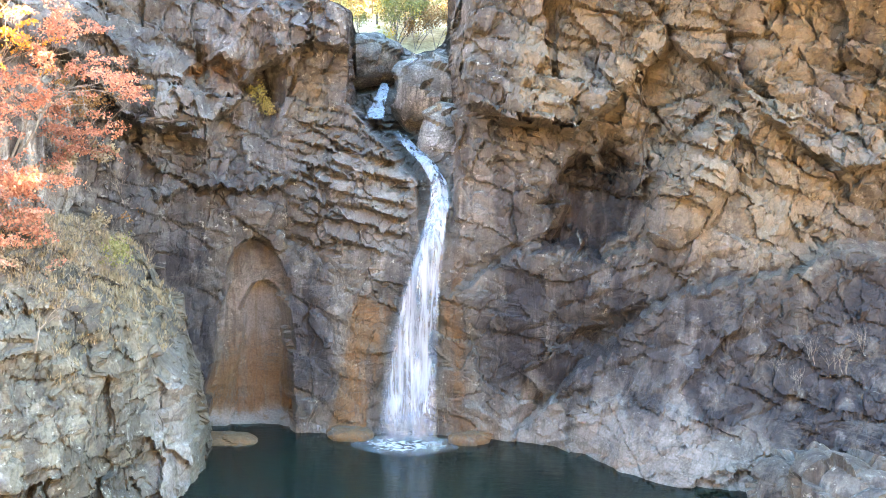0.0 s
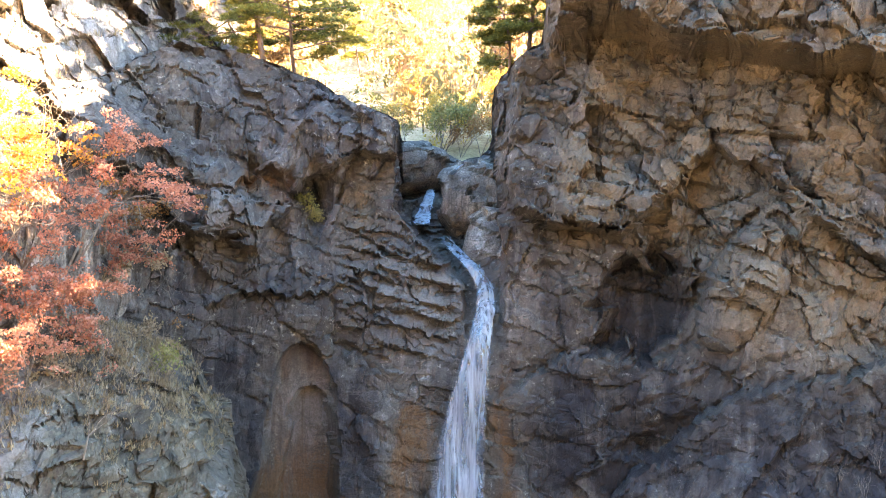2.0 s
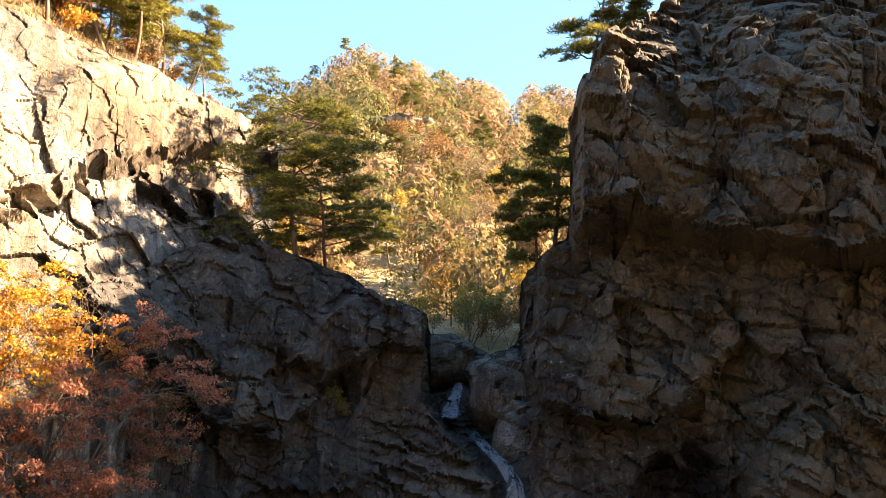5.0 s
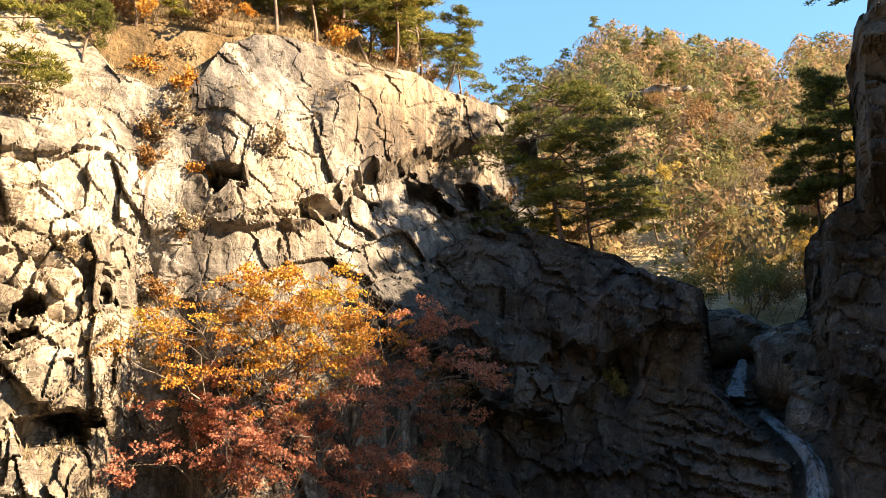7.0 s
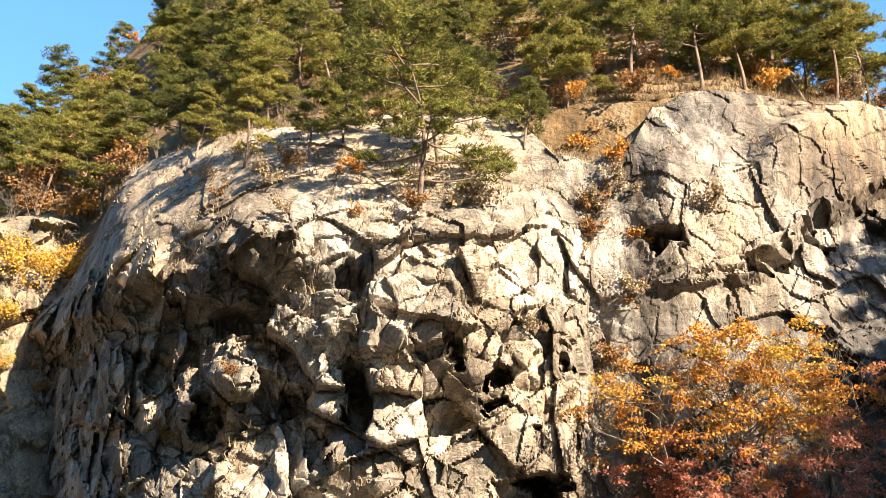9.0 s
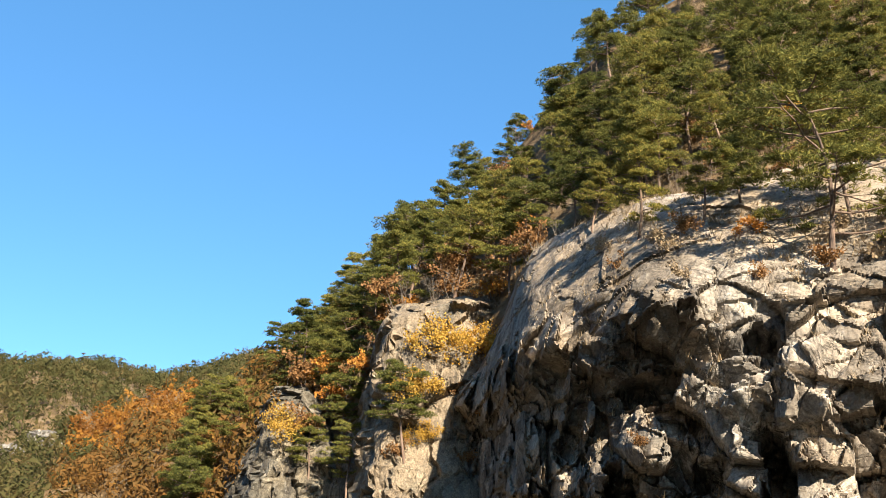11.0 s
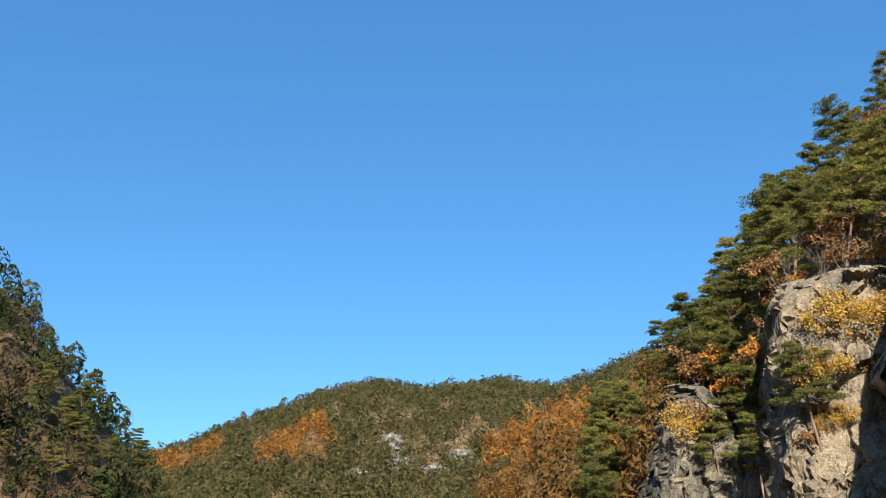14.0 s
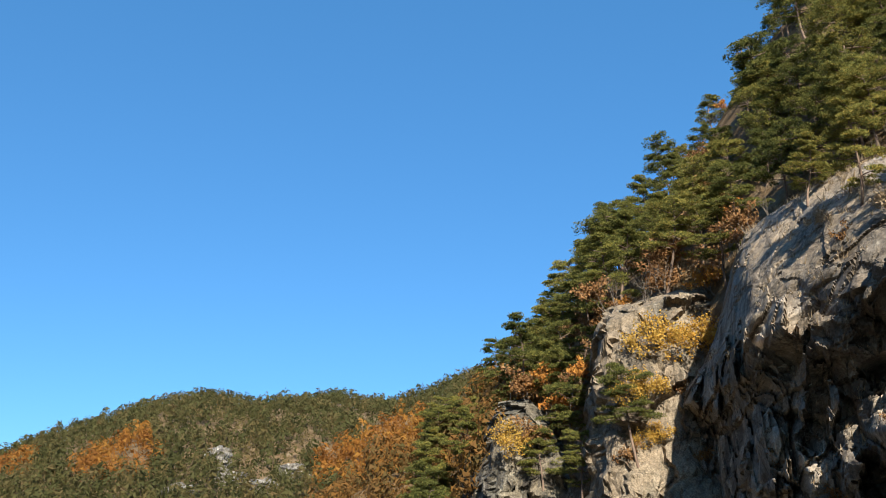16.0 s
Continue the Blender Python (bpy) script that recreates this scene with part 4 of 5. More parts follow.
def broadleaf(name, seed, height, spread, mat, label, count=3000, size=0.16, stems=1, category="tree", group="", wood_mat=None, thin=0.09, up=0.9, tidy=0.32, deep=4, level=1.0, sprays=0):
    """A broad-leaved tree or bush: forked stems, thin twigs, single leaves about the twigs."""
    rng = np.random.default_rng(seed)
    tree = tagged(new(name), label, category, group=group)
    wood, ends = [], []

    def fork(start, way, length, rad, depth):
        pts, rr = limb(rng, start, way, length, rad, 0.28, 5, 0.05)
        wood.append(tube(pts, rr, 6 if depth == 0 else 4 if depth < 3 else 3))
        if depth >= 2:
            ends.append(pts[2:])
        if depth < deep:
            for k in range(rng.integers(2, 5) if depth < 3 else 3):
                at = pts[rng.integers(2, 5)]
                turn = rng.normal(0, 1, 3) * spread
                d = (pts[-1] - pts[0]) / length * up + turn + np.array((0, 0, 0.15))
                d /= np.linalg.norm(d)
                fork(at, d, length * rng.uniform(0.55, 0.8), rad * 0.55, depth + 1)

    for k in range(stems):
        b = rng.uniform(0, 6.28)
        tilt = 0.12 if stems == 1 else 0.55
        fork((0.12 * k * math.cos(b), 0.12 * k * math.sin(b), -0.2), (tilt * math.cos(b), tilt * math.sin(b), 1), height * 0.42, thin * height / 6, 0)
    v, f = joined(wood)
    mesh_object("stem" if stems > 1 else "trunk", v, f, wood_mat or M_TWIG, tree, True)
    if count:
        pts = np.concatenate(ends)
        if sprays:  # flat fans of leaves about some of the twigs, with gaps between
            hub = pts[rng.integers(0, len(pts), sprays)]
            which = rng.integers(0, sprays, count)
            wide = (rng.uniform(0.5, 1.3, sprays) * tidy)[which]
            b, q = rng.uniform(0, 6.28, count), np.sqrt(rng.uniform(0, 1, count)) * wide
            tip = rng.normal(0, 0.3, (sprays, 2))[which]
            x, y = q * np.cos(b), q * np.sin(b) * 0.7
            pick = hub[which] + np.stack([x, y, tip[:, 0] * x + tip[:, 1] * y - 0.3 * q * q / tidy + rng.normal(0, 0.05, count)], -1)
        else:
            pick = pts[rng.integers(0, len(pts), count)] + rng.normal(0, tidy, (count, 3)) * np.array((1, 1, level)) * height / 7
        v, f = leaves(rng, pick, size, level)
        mesh_object("crown", v, f, mat, tree)
    return tree


def stand(tree, at, scale=1.0, turn=0.0, lean=(0, 0)):
    tree.matrix_basis = pose(at[0], at[1], at[2], lean[0], lean[1], turn) @ Matrix.Scale(scale, 4)
    return tree


def again(tree, at, scale=1.0, turn=0.0, lean=(0, 0)):
    return copy_thing(tree, pose(at[0], at[1], at[2], lean[0], lean[1], turn) @ Matrix.Scale(scale, 4))


def woods_material(name, *stops):
    g = Nodes(name)
    m = g.math("ADD", g.math("MULTIPLY", g.attr("tone"), 0.8), g.math("MULTIPLY", g.geo.outputs["Random Per Island"], 0.2))
    col = g.ramp(m, *stops)
    g.done(col, 0.75, Specular_IOR_Level=0.1)
    tr = g.nt.nodes.new("ShaderNodeBsdfTranslucent")
    g.put(col, tr.inputs[0])
    mix = g.nt.nodes.new("ShaderNodeMixShader")
    mix.inputs[0].default_value = 0.4
    g.put(g.bsdf.outputs[0], mix.inputs[1]), g.put(tr.outputs[0], mix.inputs[2])
    g.put(mix.outputs[0], g.nt.nodes["Material Output"].inputs[0])
    return g.mat


def woods(name, places, seed, mat, label, tris, height, pointed=0.5, grain=0.09):
    """Far woods: a crown of leafy clumps and a thin stem for every tree, in one sheet of stuff."""
    rng = np.random.default_rng(seed)
    n = len(places)
    h = height * rng.uniform(0.6, 1.25, n)
    wide = h * rng.uniform(0.28, 0.42, n)
    u, k = rng.uniform(0, 1, (n, tris)), rng.uniform(0, 2 * np.pi, (n, tris))
    point = (rng.uniform(0, 1, n) < pointed)[:, None]
    prof = np.where(point, 0.25 + 0.75 * (1 - u) ** 0.8, np.sqrt(np.clip(1 - (2 * u - 0.9) ** 2, 0.05, 1)))
    rad = wide[:, None] * prof * rng.uniform(0.7, 1.08, (n, tris))
    c = np.stack([rad * np.cos(k), rad * np.sin(k), h[:, None] * (0.25 + 0.78 * u)], -1) + places[:, None]
    sz = (h * grain)[:, None, None, None] * rng.uniform(0.6, 1.4, (n, tris, 1, 1))
    out = np.stack([np.cos(k), np.sin(k), (u - 0.35) * 1.6], -1)  # each clump lies along the crown's surface
    out /= np.linalg.norm(out, axis=2)[:, :, None]
    t1 = np.stack([-np.sin(k), np.cos(k), 0 * k], -1)
    t2 = np.cross(out, t1)
    w = rng.normal(0, 1, (n, tris, 3, 3)) * np.array((1.25, 1.25, 0.4))
    off = w[..., 0:1] * t1[:, :, None] + w[..., 1:2] * t2[:, :, None] + w[..., 2:3] * out[:, :, None]
    v = (c[:, :, None] + off * sz).reshape(-1, 3)
    f = np.arange(len(v)).reshape(-1, 3)
    tone = np.repeat(rng.uniform(0, 1, n), tris * 3)
    stem = np.stack([places + np.array((0.012, 0, 0)) * h[:, None], places - np.array((0.012, 0, 0)) * h[:, None], places + np.array((0, 0, 0.8)) * h[:, None]], 1).reshape(-1, 3)
    sf = np.arange(len(stem)).reshape(-1, 3) + len(v)
    ob = mesh_object(name, np.concatenate([v, stem]), np.concatenate([f, sf]), [mat, M_TWIG], attrs={"tone": np.concatenate([tone, np.zeros(len(stem))])}, index=np.concatenate([np.zeros(len(f)), np.ones(len(sf))]))
    return tagged(ob, label, "woods", kind="stuff")


def scatter(rng, n, az, r, height, seed, rough, keep=None):
    A, R = rng.uniform(*az, n), rng.uniform(*r, n)
    if keep is not None:
        k = keep(A, R, rng)
        A, R = A[k], R[k]
    P = polar(A, R, height(A, R))
    P[:, 2] += uneven(P, seed, rough) - 0.3
    return P


# -- far woods
rng = np.random.default_rng(7)
M_FAR = woods_material("far_pine_woods", (0.0, (0.050, 0.054, 0.019)), (0.55, (0.083, 0.079, 0.029)), (0.85, (0.115, 0.090, 0.036)), (1.0, (0.151, 0.101, 0.047)))
# darker copy of the far pine colours, with the slopes' shade put in
M_SHADY = woods_material("shaded_slope_woods", (0.0, (0.025, 0.036, 0.013)), (0.55, (0.054, 0.065, 0.022)), (0.85, (0.094, 0.079, 0.029)), (1.0, (0.144, 0.086, 0.036)))
M_BUSHY = woods_material("undergrowth", (0.0, (0.043, 0.036, 0.018)), (0.5, (0.086, 0.061, 0.032)), (1.0, (0.144, 0.094, 0.050)))
M_FOOT = woods_material("brown_foot_woods", (0.0, (0.06, 0.06, 0.022)), (0.4, (0.15, 0.085, 0.03)), (0.75, (0.20, 0.10, 0.028)), (1.0, (0.25, 0.14, 0.035)))
M_FARGOLD = woods_material("far_orange_woods", (0.0, (0.152, 0.062, 0.018)), (0.5, (0.253, 0.107, 0.022)), (1.0, (0.324, 0.171, 0.036)))
M_MIX = woods_material("mixed_hill_woods", (0.0, (0.09, 0.10, 0.04)), (0.35, (0.17, 0.165, 0.068)), (0.55, (0.27, 0.19, 0.095)), (0.8, (0.29, 0.175, 0.105)), (1.0, (0.38, 0.32, 0.235)))


def patch(A, R):
    return fbm(np.stack([A * 0.16, R * 0.012, 0 * A], -1), 3, 77)


def far_at(az, el):
    """How far off the far slope is met at this bearing and slope."""
    r = np.arange(250.0, 650.0, 2.0)
    seen = np.degrees(np.arctan((far_height(az + 0 * r, r) - EYE) / r))
    return float(r[np.argmax(seen > el)])


GOLD = [(az, far_at(az, el), wa, wr) for az, el, wa, wr in ((111.0, 4.4, 2.6, 45), (95.2, 5.4, 1.9, 60), (93.6, 7.0, 1.6, 45), (117.5, 3.6, 2.4, 50), (98.0, 4.2, 1.6, 35), (109.5, 8.3, 1.5, 15))]


def gold(A, R):
    return sum(np.exp(-((A - a0) / wa) ** 2 - ((R - r0) / wr) ** 2) for a0, r0, wa, wr in GOLD) + 0.25 * patch(A, R)


FAR_ROCKS = [(az, far_at(az, el), w, h) for az, el, w, h in ((105.3, 5.0, 9, 15), (104.2, 3.8, 16, 10), (100.6, 4.4, 12, 10), (102.4, 3.4, 16, 9), (107.3, 3.0, 12, 10), (117.8, 4.0, 6, 8))]


def bare_rock(A, R):
    """Where the far outcrops keep the woods off."""
    return sum(np.exp(-((A - a0) / 0.9) ** 2 - ((R - r0) / 18) ** 2) for a0, r0, *_ in FAR_ROCKS) < 0.7


woods("far_pine_woods", scatter(rng, 5600, (83, 122), (250, 660), far_height, 51, 4.0, lambda A, R, g: (gold(A, R) < 0.5) & bare_rock(A, R)), 8, M_FAR, "dark pine woods on the far ridge", 64, 9.0, 0.5, 0.052)
woods("far_orange_woods", scatter(rng, 4600, (83, 122), (250, 650), far_height, 51, 4.0, lambda A, R, g: (gold(A, R) >= 0.42) & bare_rock(A, R)), 9, M_FARGOLD, "orange and brown oak woods on the far ridge", 64, 9.0, 0.0, 0.052)
woods("hillside_woods", scatter(rng, 1000, (-6, 22), (84, 205), north_height, 31, 1.0, lambda A, R, g: patch(A * 3, R * 2) > -0.25), 10, M_MIX, "thin yellow and green autumn woods on the hillside", 230, 8.0, 0.3, 0.028)
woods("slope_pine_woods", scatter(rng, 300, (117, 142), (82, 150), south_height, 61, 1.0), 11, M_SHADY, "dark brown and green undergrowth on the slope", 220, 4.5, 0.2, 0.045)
woods("slope_brown_woods", scatter(rng, 200, (113, 140), (74, 120), south_height, 61, 1.0), 12, M_BUSHY, "brown bushes at the foot of the slope", 200, 4.5, 0.0, 0.045)
woods("slope_foot_woods", scatter(rng, 380, (86, 99.5), (80, 130), west_height, 21, 1.0), 14, M_FOOT, "orange and brown trees at the foot of the pine slope", 150, 4.5, 0.0, 0.04)
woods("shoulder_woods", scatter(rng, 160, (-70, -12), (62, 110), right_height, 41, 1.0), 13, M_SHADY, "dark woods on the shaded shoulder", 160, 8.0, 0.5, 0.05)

# -- pines and autumn bushes on the slope above the crag
PINES = [pine(31 + k, 8.0 + 0.6 * k, 16 + k, 2.6 + 0.25 * k, 0.30 + 0.05 * k, 0.06 + 0.03 * k) for k in range(4)]
SHRUBS = [broadleaf("autumn_bush", 60 + k, 3.2, 0.55, m, lab, 650 if m else 0, 0.2, 3, "bush", "autumn bushes", thin=0.05, deep=2 if m else 3)
          for k, (m, lab) in enumerate(((M_BROWN, "withered brown bush on the leaf-strewn slope"), (M_ORANGE, "orange autumn bush on the slope"), (M_STRAW, "pale bare bush with few dry leaves"), (None, "leafless grey bush under the pines")))]
for k, tree in enumerate(PINES):
    stand(tree, soil(64 - 9 * k, 56 + 3 * k), 0.9, 40 * k)
for k, tree in enumerate(SHRUBS):
    stand(tree, soil(60 - 6 * k, 53 + 2 * k), 1.0, 70 * k)
rng = np.random.default_rng(12)
done = []
while len(done) < 135:
    az = rng.uniform(24, 93)
    r = west_start(az) + 3 + rng.uniform(0, 1) ** 1.3 * (line(az, (17, 75), (28, 80), (45, 95), (66, 92), (75, 95), (88, 105), (100, 110)) - west_start(az) - 3)
    if r > 84 and 30 < az < 60:
        continue
    at = soil(az, r)
    if any((at - q).length < 2.9 for q in done):
        continue
    done.append(at)
    lean = (rng.uniform(-7, 7), rng.uniform(-7, 7))
    again(PINES[rng.integers(0, 4)], at, rng.uniform(0.7, 1.1), rng.uniform(0, 360), lean)
for k in range(60):
    far = k < 42
    az = rng.uniform(58, 92) if far else 0.0
    r = line(az, (28, 80), (45, 95), (66, 92), (75, 95), (88, 105), (100, 110)) - rng.uniform(0, 7) if far else 0.0
    if not far:
        az, r = rng.uniform(119.5, 131), rng.uniform(100, 136)
    again(PINES[rng.integers(0, 4)], soil(az, r), rng.uniform(0.45, 0.72), rng.uniform(0, 360), (rng.uniform(-6, 6), rng.uniform(-6, 6)))
for k in range(300):
    steep = k >= 230  # taller brown growth between the pines of the far slope
    az = rng.uniform(72, 92) if steep else rng.uniform(20, 92)
    at = soil(az, west_start(az) + 0.5 + rng.uniform(0, 1) ** 1.5 * (30 if steep else 38))
    again(SHRUBS[rng.choice([0, 0, 0, 3] if steep else [0, 0, 1, 2, 3, 3, 3])], at, rng.uniform(0.9, 1.5) if steep else rng.uniform(0.5, 1.1), rng.uniform(0, 360))


# ---- the falls
def drape(name, path, n, m, label, parent=None):
    """A band of falling water laid over the rock along path, rows of (bearing, slope, width in metres)."""
    t = np.linspace(0, 1, n)
    k = np.linspace(0, 1, len(path))
    A, E, Wd = [np.interp(t, k, [q[c] for q in path]) for c in range(3)]
    dist = np.zeros((n, m))
    u = np.linspace(-1, 1, m)
    for i in range(n):
        for j in range(m):
            at = ledge(A[i] + u[j] * math.degrees(Wd[i] / 2 / 52), E[i])
            dist[i, j] = (at.xy.length if at is not None and at.xy.length < 66 else 52.0)
    low = dist.min(1)
    low = np.array([low[max(0, i - 3):i + 4].min() for i in range(n)])
    low = np.convolve(np.pad(low, 4, "edge"), np.ones(9) / 9, "valid")
    az = A[:, None] + u[None] * np.degrees(Wd[:, None] / 2 / 52)
    r = low[:, None] - 0.22 - 0.25 * (1 - u[None] ** 2) + 0 * az
    z = EYE + low[:, None] * np.tan(np.radians(E))[:, None] + 0 * az
    P = polar(az.ravel(), r.ravel(), z.ravel())
    wob = fbm(P * np.array((2.2, 2.2, 0.35)), 3, 5)
    P = P + polar(az.ravel(), wob * 0.35, 0.0)
    full = np.clip((1 - np.abs(u[None]) + 0 * az) * 3.2, 0, 1).ravel() * (0.75 + 0.6 * np.clip(wob + 0.3, 0, 1)) * np.repeat(np.clip(np.minimum(t * 9 + 0.25, (1 - t) * 9 + 0.35), 0, 1), m)
    return mesh_object(name, P, grid_faces(n, m), M_FALLING, parent, True, attrs={"full": full})


falls = tagged(new("waterfall"), "white waterfall pouring down the dark cliff into the pool", "waterfall", kind="structure")
FALL_LINE = [(3.05, 0.45, 0.8), (2.2, -0.5, 0.9), (1.0, -1.6, 1.1), (0.3, -2.8, 1.15), (0.25, -4.2, 1.25), (0.75, -6.7, 1.6), (1.3, -9.5, 2.3), (1.75, -12.5, 2.9), (2.05, -15.5, 3.3), (2.2, -19.1, 3.7)]
drape("main_fall", FALL_LINE, 90, 22, "", falls)
drape("veil", [(a + 0.15, e, w * 0.7) for a, e, w in FALL_LINE[3:]], 60, 14, "", falls)
drape("upper_cascade", [(3.85, 3.5, 0.55), (4.0, 2.9, 0.8), (4.25, 2.1, 1.0), (4.5, 1.2, 1.35)], 30, 12, "", falls)
drape("brook", [(1.75, 5.1, 0.3), (2.6, 4.4, 0.4), (3.4, 3.6, 0.6)], 16, 6, "", falls)
n = 40
u, k = [q.ravel() for q in np.meshgrid(np.linspace(0, 1, 14), np.linspace(0, 2 * np.pi, n), indexing="ij")]
foam = np.stack([-1.9 + 3.1 * u * np.cos(k), 48.0 + 1.7 * u * np.sin(k), 0.03 + 0 * u], -1)
mesh_object("foam", foam, grid_faces(14, n), M_FOAM, falls, True, attrs={"full": np.clip(1.5 - 1.5 * u, 0, 1) ** 0.7})


# ---- boulders
def boulder(at, size, seed, mat, label, name="boulder", rusty=0.0):
    n, m = 72, 44
    b, t = [q.ravel() for q in np.meshgrid(np.linspace(0, 2 * np.pi, n), np.linspace(-np.pi / 2, np.pi / 2, m), indexing="ij")]
    d = np.stack([np.cos(b) * np.cos(t), np.sin(b) * np.cos(t), np.sin(t)], -1)
    d = np.sign(d) * np.abs(d) ** 0.8
    P = d * np.array(size) / 2
    Q = P + np.array((seed * 7.1, seed * 3.3, seed))
    jb, tone = joints(Q, (1.9, 1.9, 1.4), seed, (10, 20, 30))
    P = P * (1 + 0.20 * jb + 0.22 * fbm(Q * 0.5, 3, seed) + 0.04 * fbm(Q * 2.5, 3, seed + 1))[:, None]
    zero = np.zeros(len(P))
    ob = mesh_object(name, P, grid_faces(n, m), mat, attrs={"tone": np.clip(tone, 0, 1), "rust": zero + rusty, "seep_and_shade": zero, "wash_and_sun": zero, "ochre": zero})
    ob.matrix_basis = pose(*at)
    return tagged(ob, label, "rock", group="boulders")


boulder(polar(1.15, 56.5, 19.7), (4.2, 4.5, 4.6), 3, M_GORGE, "large rounded grey boulder wedged in the gorge")
boulder(polar(-0.1, 55.0, 17.0), (3.6, 4.0, 4.0), 4, M_GORGE, "smooth pale striped boulder beside the chute")
boulder(polar(5.3, 62.0, 22.4), (5.4, 5.0, 3.6), 5, M_GORGE, "flat grey boulder at the head of the gorge")
boulder(polar(14.2, 50.0, -0.15), (4.2, 2.4, 0.9), 6, M_FALL, "flat rust-brown rock slab at the water's edge", rusty=1.5)
boulder(polar(-23.0, 43.6, 1.0), (4.5, 3.5, 3.0), 7, M_FALL, "broken grey block on the shore")
boulder(polar(-26.0, 41.8, 1.4), (5.0, 4.0, 4.2), 8, M_FALL, "broken grey block on the shore")
boulder(polar(-1.9, 48.9, 0.1), (2.6, 1.6, 0.8), 9, M_FALL, "low wet brown rock beside the falls", rusty=0.9)
boulder(polar(6.0, 49.4, 0.1), (2.4, 1.4, 0.7), 10, M_FALL, "low wet brown rock beside the falls", rusty=0.9)

# white outcrops among the far woods
for k, (az, r, w, h) in enumerate(FAR_ROCKS):
    z = far_height(np.array([az]), np.array([r]))[0]
    boulder(polar(az, r, z + 0.5), (w * 0.85, 12, h * 0.75), 20 + k, M_CHALKY, "white rock outcrop among the far woods", "rock_outcrop")
bpy.context.view_layer.update()
DG = bpy.context.evaluated_depsgraph_get()
# ---- maples in the gully
RED, GOLDEN = "russet red maple with layered branches in the gully", "golden orange maple in full autumn leaf"
MAPLES = ((33.8, -0.5, 9.0, M_YELLOW, "tall yellow-leaved maple among the red ones", 70), (35.5, 0.0, 8.0, M_ORANGE, GOLDEN, 90), (32.0, 0.5, 8.5, M_ORANGE, GOLDEN, 90), (37.0, -4.0, 5.0, M_RED, RED, 70),
          (26.0, -1.5, 8.5, M_RED, RED, 90), (23.0, -3.0, 5.0, M_RED, RED, 45), (31.5, -6.0, 6.5, M_RED, RED, 80), (28.5, -1.5, 8.5, M_ORANGE, GOLDEN, 60),
          (28.0, -7.0, 5.5, M_RED, RED, 60), (35.0, -6.0, 5.5, M_RED, RED, 80), (37.4, -1.0, 5.0, M_RED, RED, 50), (29.5, -4.0, 7.0, M_RED, RED, 70),
          (22.0, -1.0, 6.0, M_BROWN, "brown-leaved tree in the shaded gully", 45), (24.0, -0.5, 7.5, M_RED, RED, 60), (25.0, -6.5, 4.5, M_RED, RED, 40), (28.5, -9.5, 4.0, M_RED, RED, 40))
for k, (az, el, h, m, lab, fans) in enumerate(MAPLES):
    stand(broadleaf("maple_tree", 200 + k, h, 0.75, m, lab, fans * 72, 0.125, 3, "tree", "maples", thin=0.055, tidy=0.62, deep=4, level=0.8, sprays=fans), ledge(az, el), 1.0, 50 * k)

# ---- pines and bushes of their own place
stand(pine(51, 11.0, 30, 5.8, 0.2, 0.05, 44, "tall red pine on the shoulder beside the falls"), soil(14.6, 55), 1.0, 200)
stand(pine(52, 8.0, 20, 4.6, 0.15, 0.3, 44, "leaning red pine on the shoulder beside the falls"), soil(12.4, 56), 1.0, 20)
stand(pine(53, 9.5, 20, 3.0, 0.22, 0.14, 38, "dark leaning pine at the edge of the shaded cliff"), soil(-2.3, 55), 1.0, 90)
stand(pine(54, 6.5, 14, 2.6, 0.2, 0.2, 38, "dark leaning pine at the edge of the shaded cliff"), soil(-1.2, 54.5), 1.0, 120)
stand(pine(55, 8.0, 15, 2.8, 0.3, 0.25, 38, "dark leaning pine at the edge of the shaded cliff"), soil(-5.0, 53.5), 1.2, 60, (0, -18))
stand(pine(56, 6.5, 14, 2.2, 0.3, 0.2, 38, "dark leaning pine at the edge of the shaded cliff"), soil(-7.5, 55), 1.0, 60, (0, -12))
stand(pine(57, 8.5, 20, 4.8, 0.2, 0.14, 44, "broad crooked pine on the crag's bare slab"), ledge(52.4, 17.6), 1.0, 30)
stand(pine(58, 5.0, 14, 3.4, 0.2, 0.2, 44, "low spreading pine on the crag's bare slab"), ledge(42.5, 23.8), 1.0, 140)
for k, (az, el, sc) in enumerate(((64.5, 19.8, 0.7), (60.5, 20.5, 0.6), (51.5, 20.5, 0.7), (49.0, 22.5, 0.6), (58.0, 21.8, 0.6), (67.5, 20.2, 0.5), (45.5, 21.5, 0.55))):
    again(PINES[k % 4], ledge(az, el), sc, 53 * k, (0, 12 - 4 * k))
for k, (az, r, sc) in enumerate(((22.0, 63, 0.9), (23.8, 60, 1.0), (25.5, 58.5, 1.1), (27.2, 57, 0.9), (29.0, 55.5, 1.1), (31.0, 54, 1.0), (33.5, 52, 1.0), (38, 51, 1.0), (21.0, 66, 0.8))):
    again(PINES[k % 4], soil(az, r), sc, 77 * k, (0, 14 if k % 3 == 0 else -5))
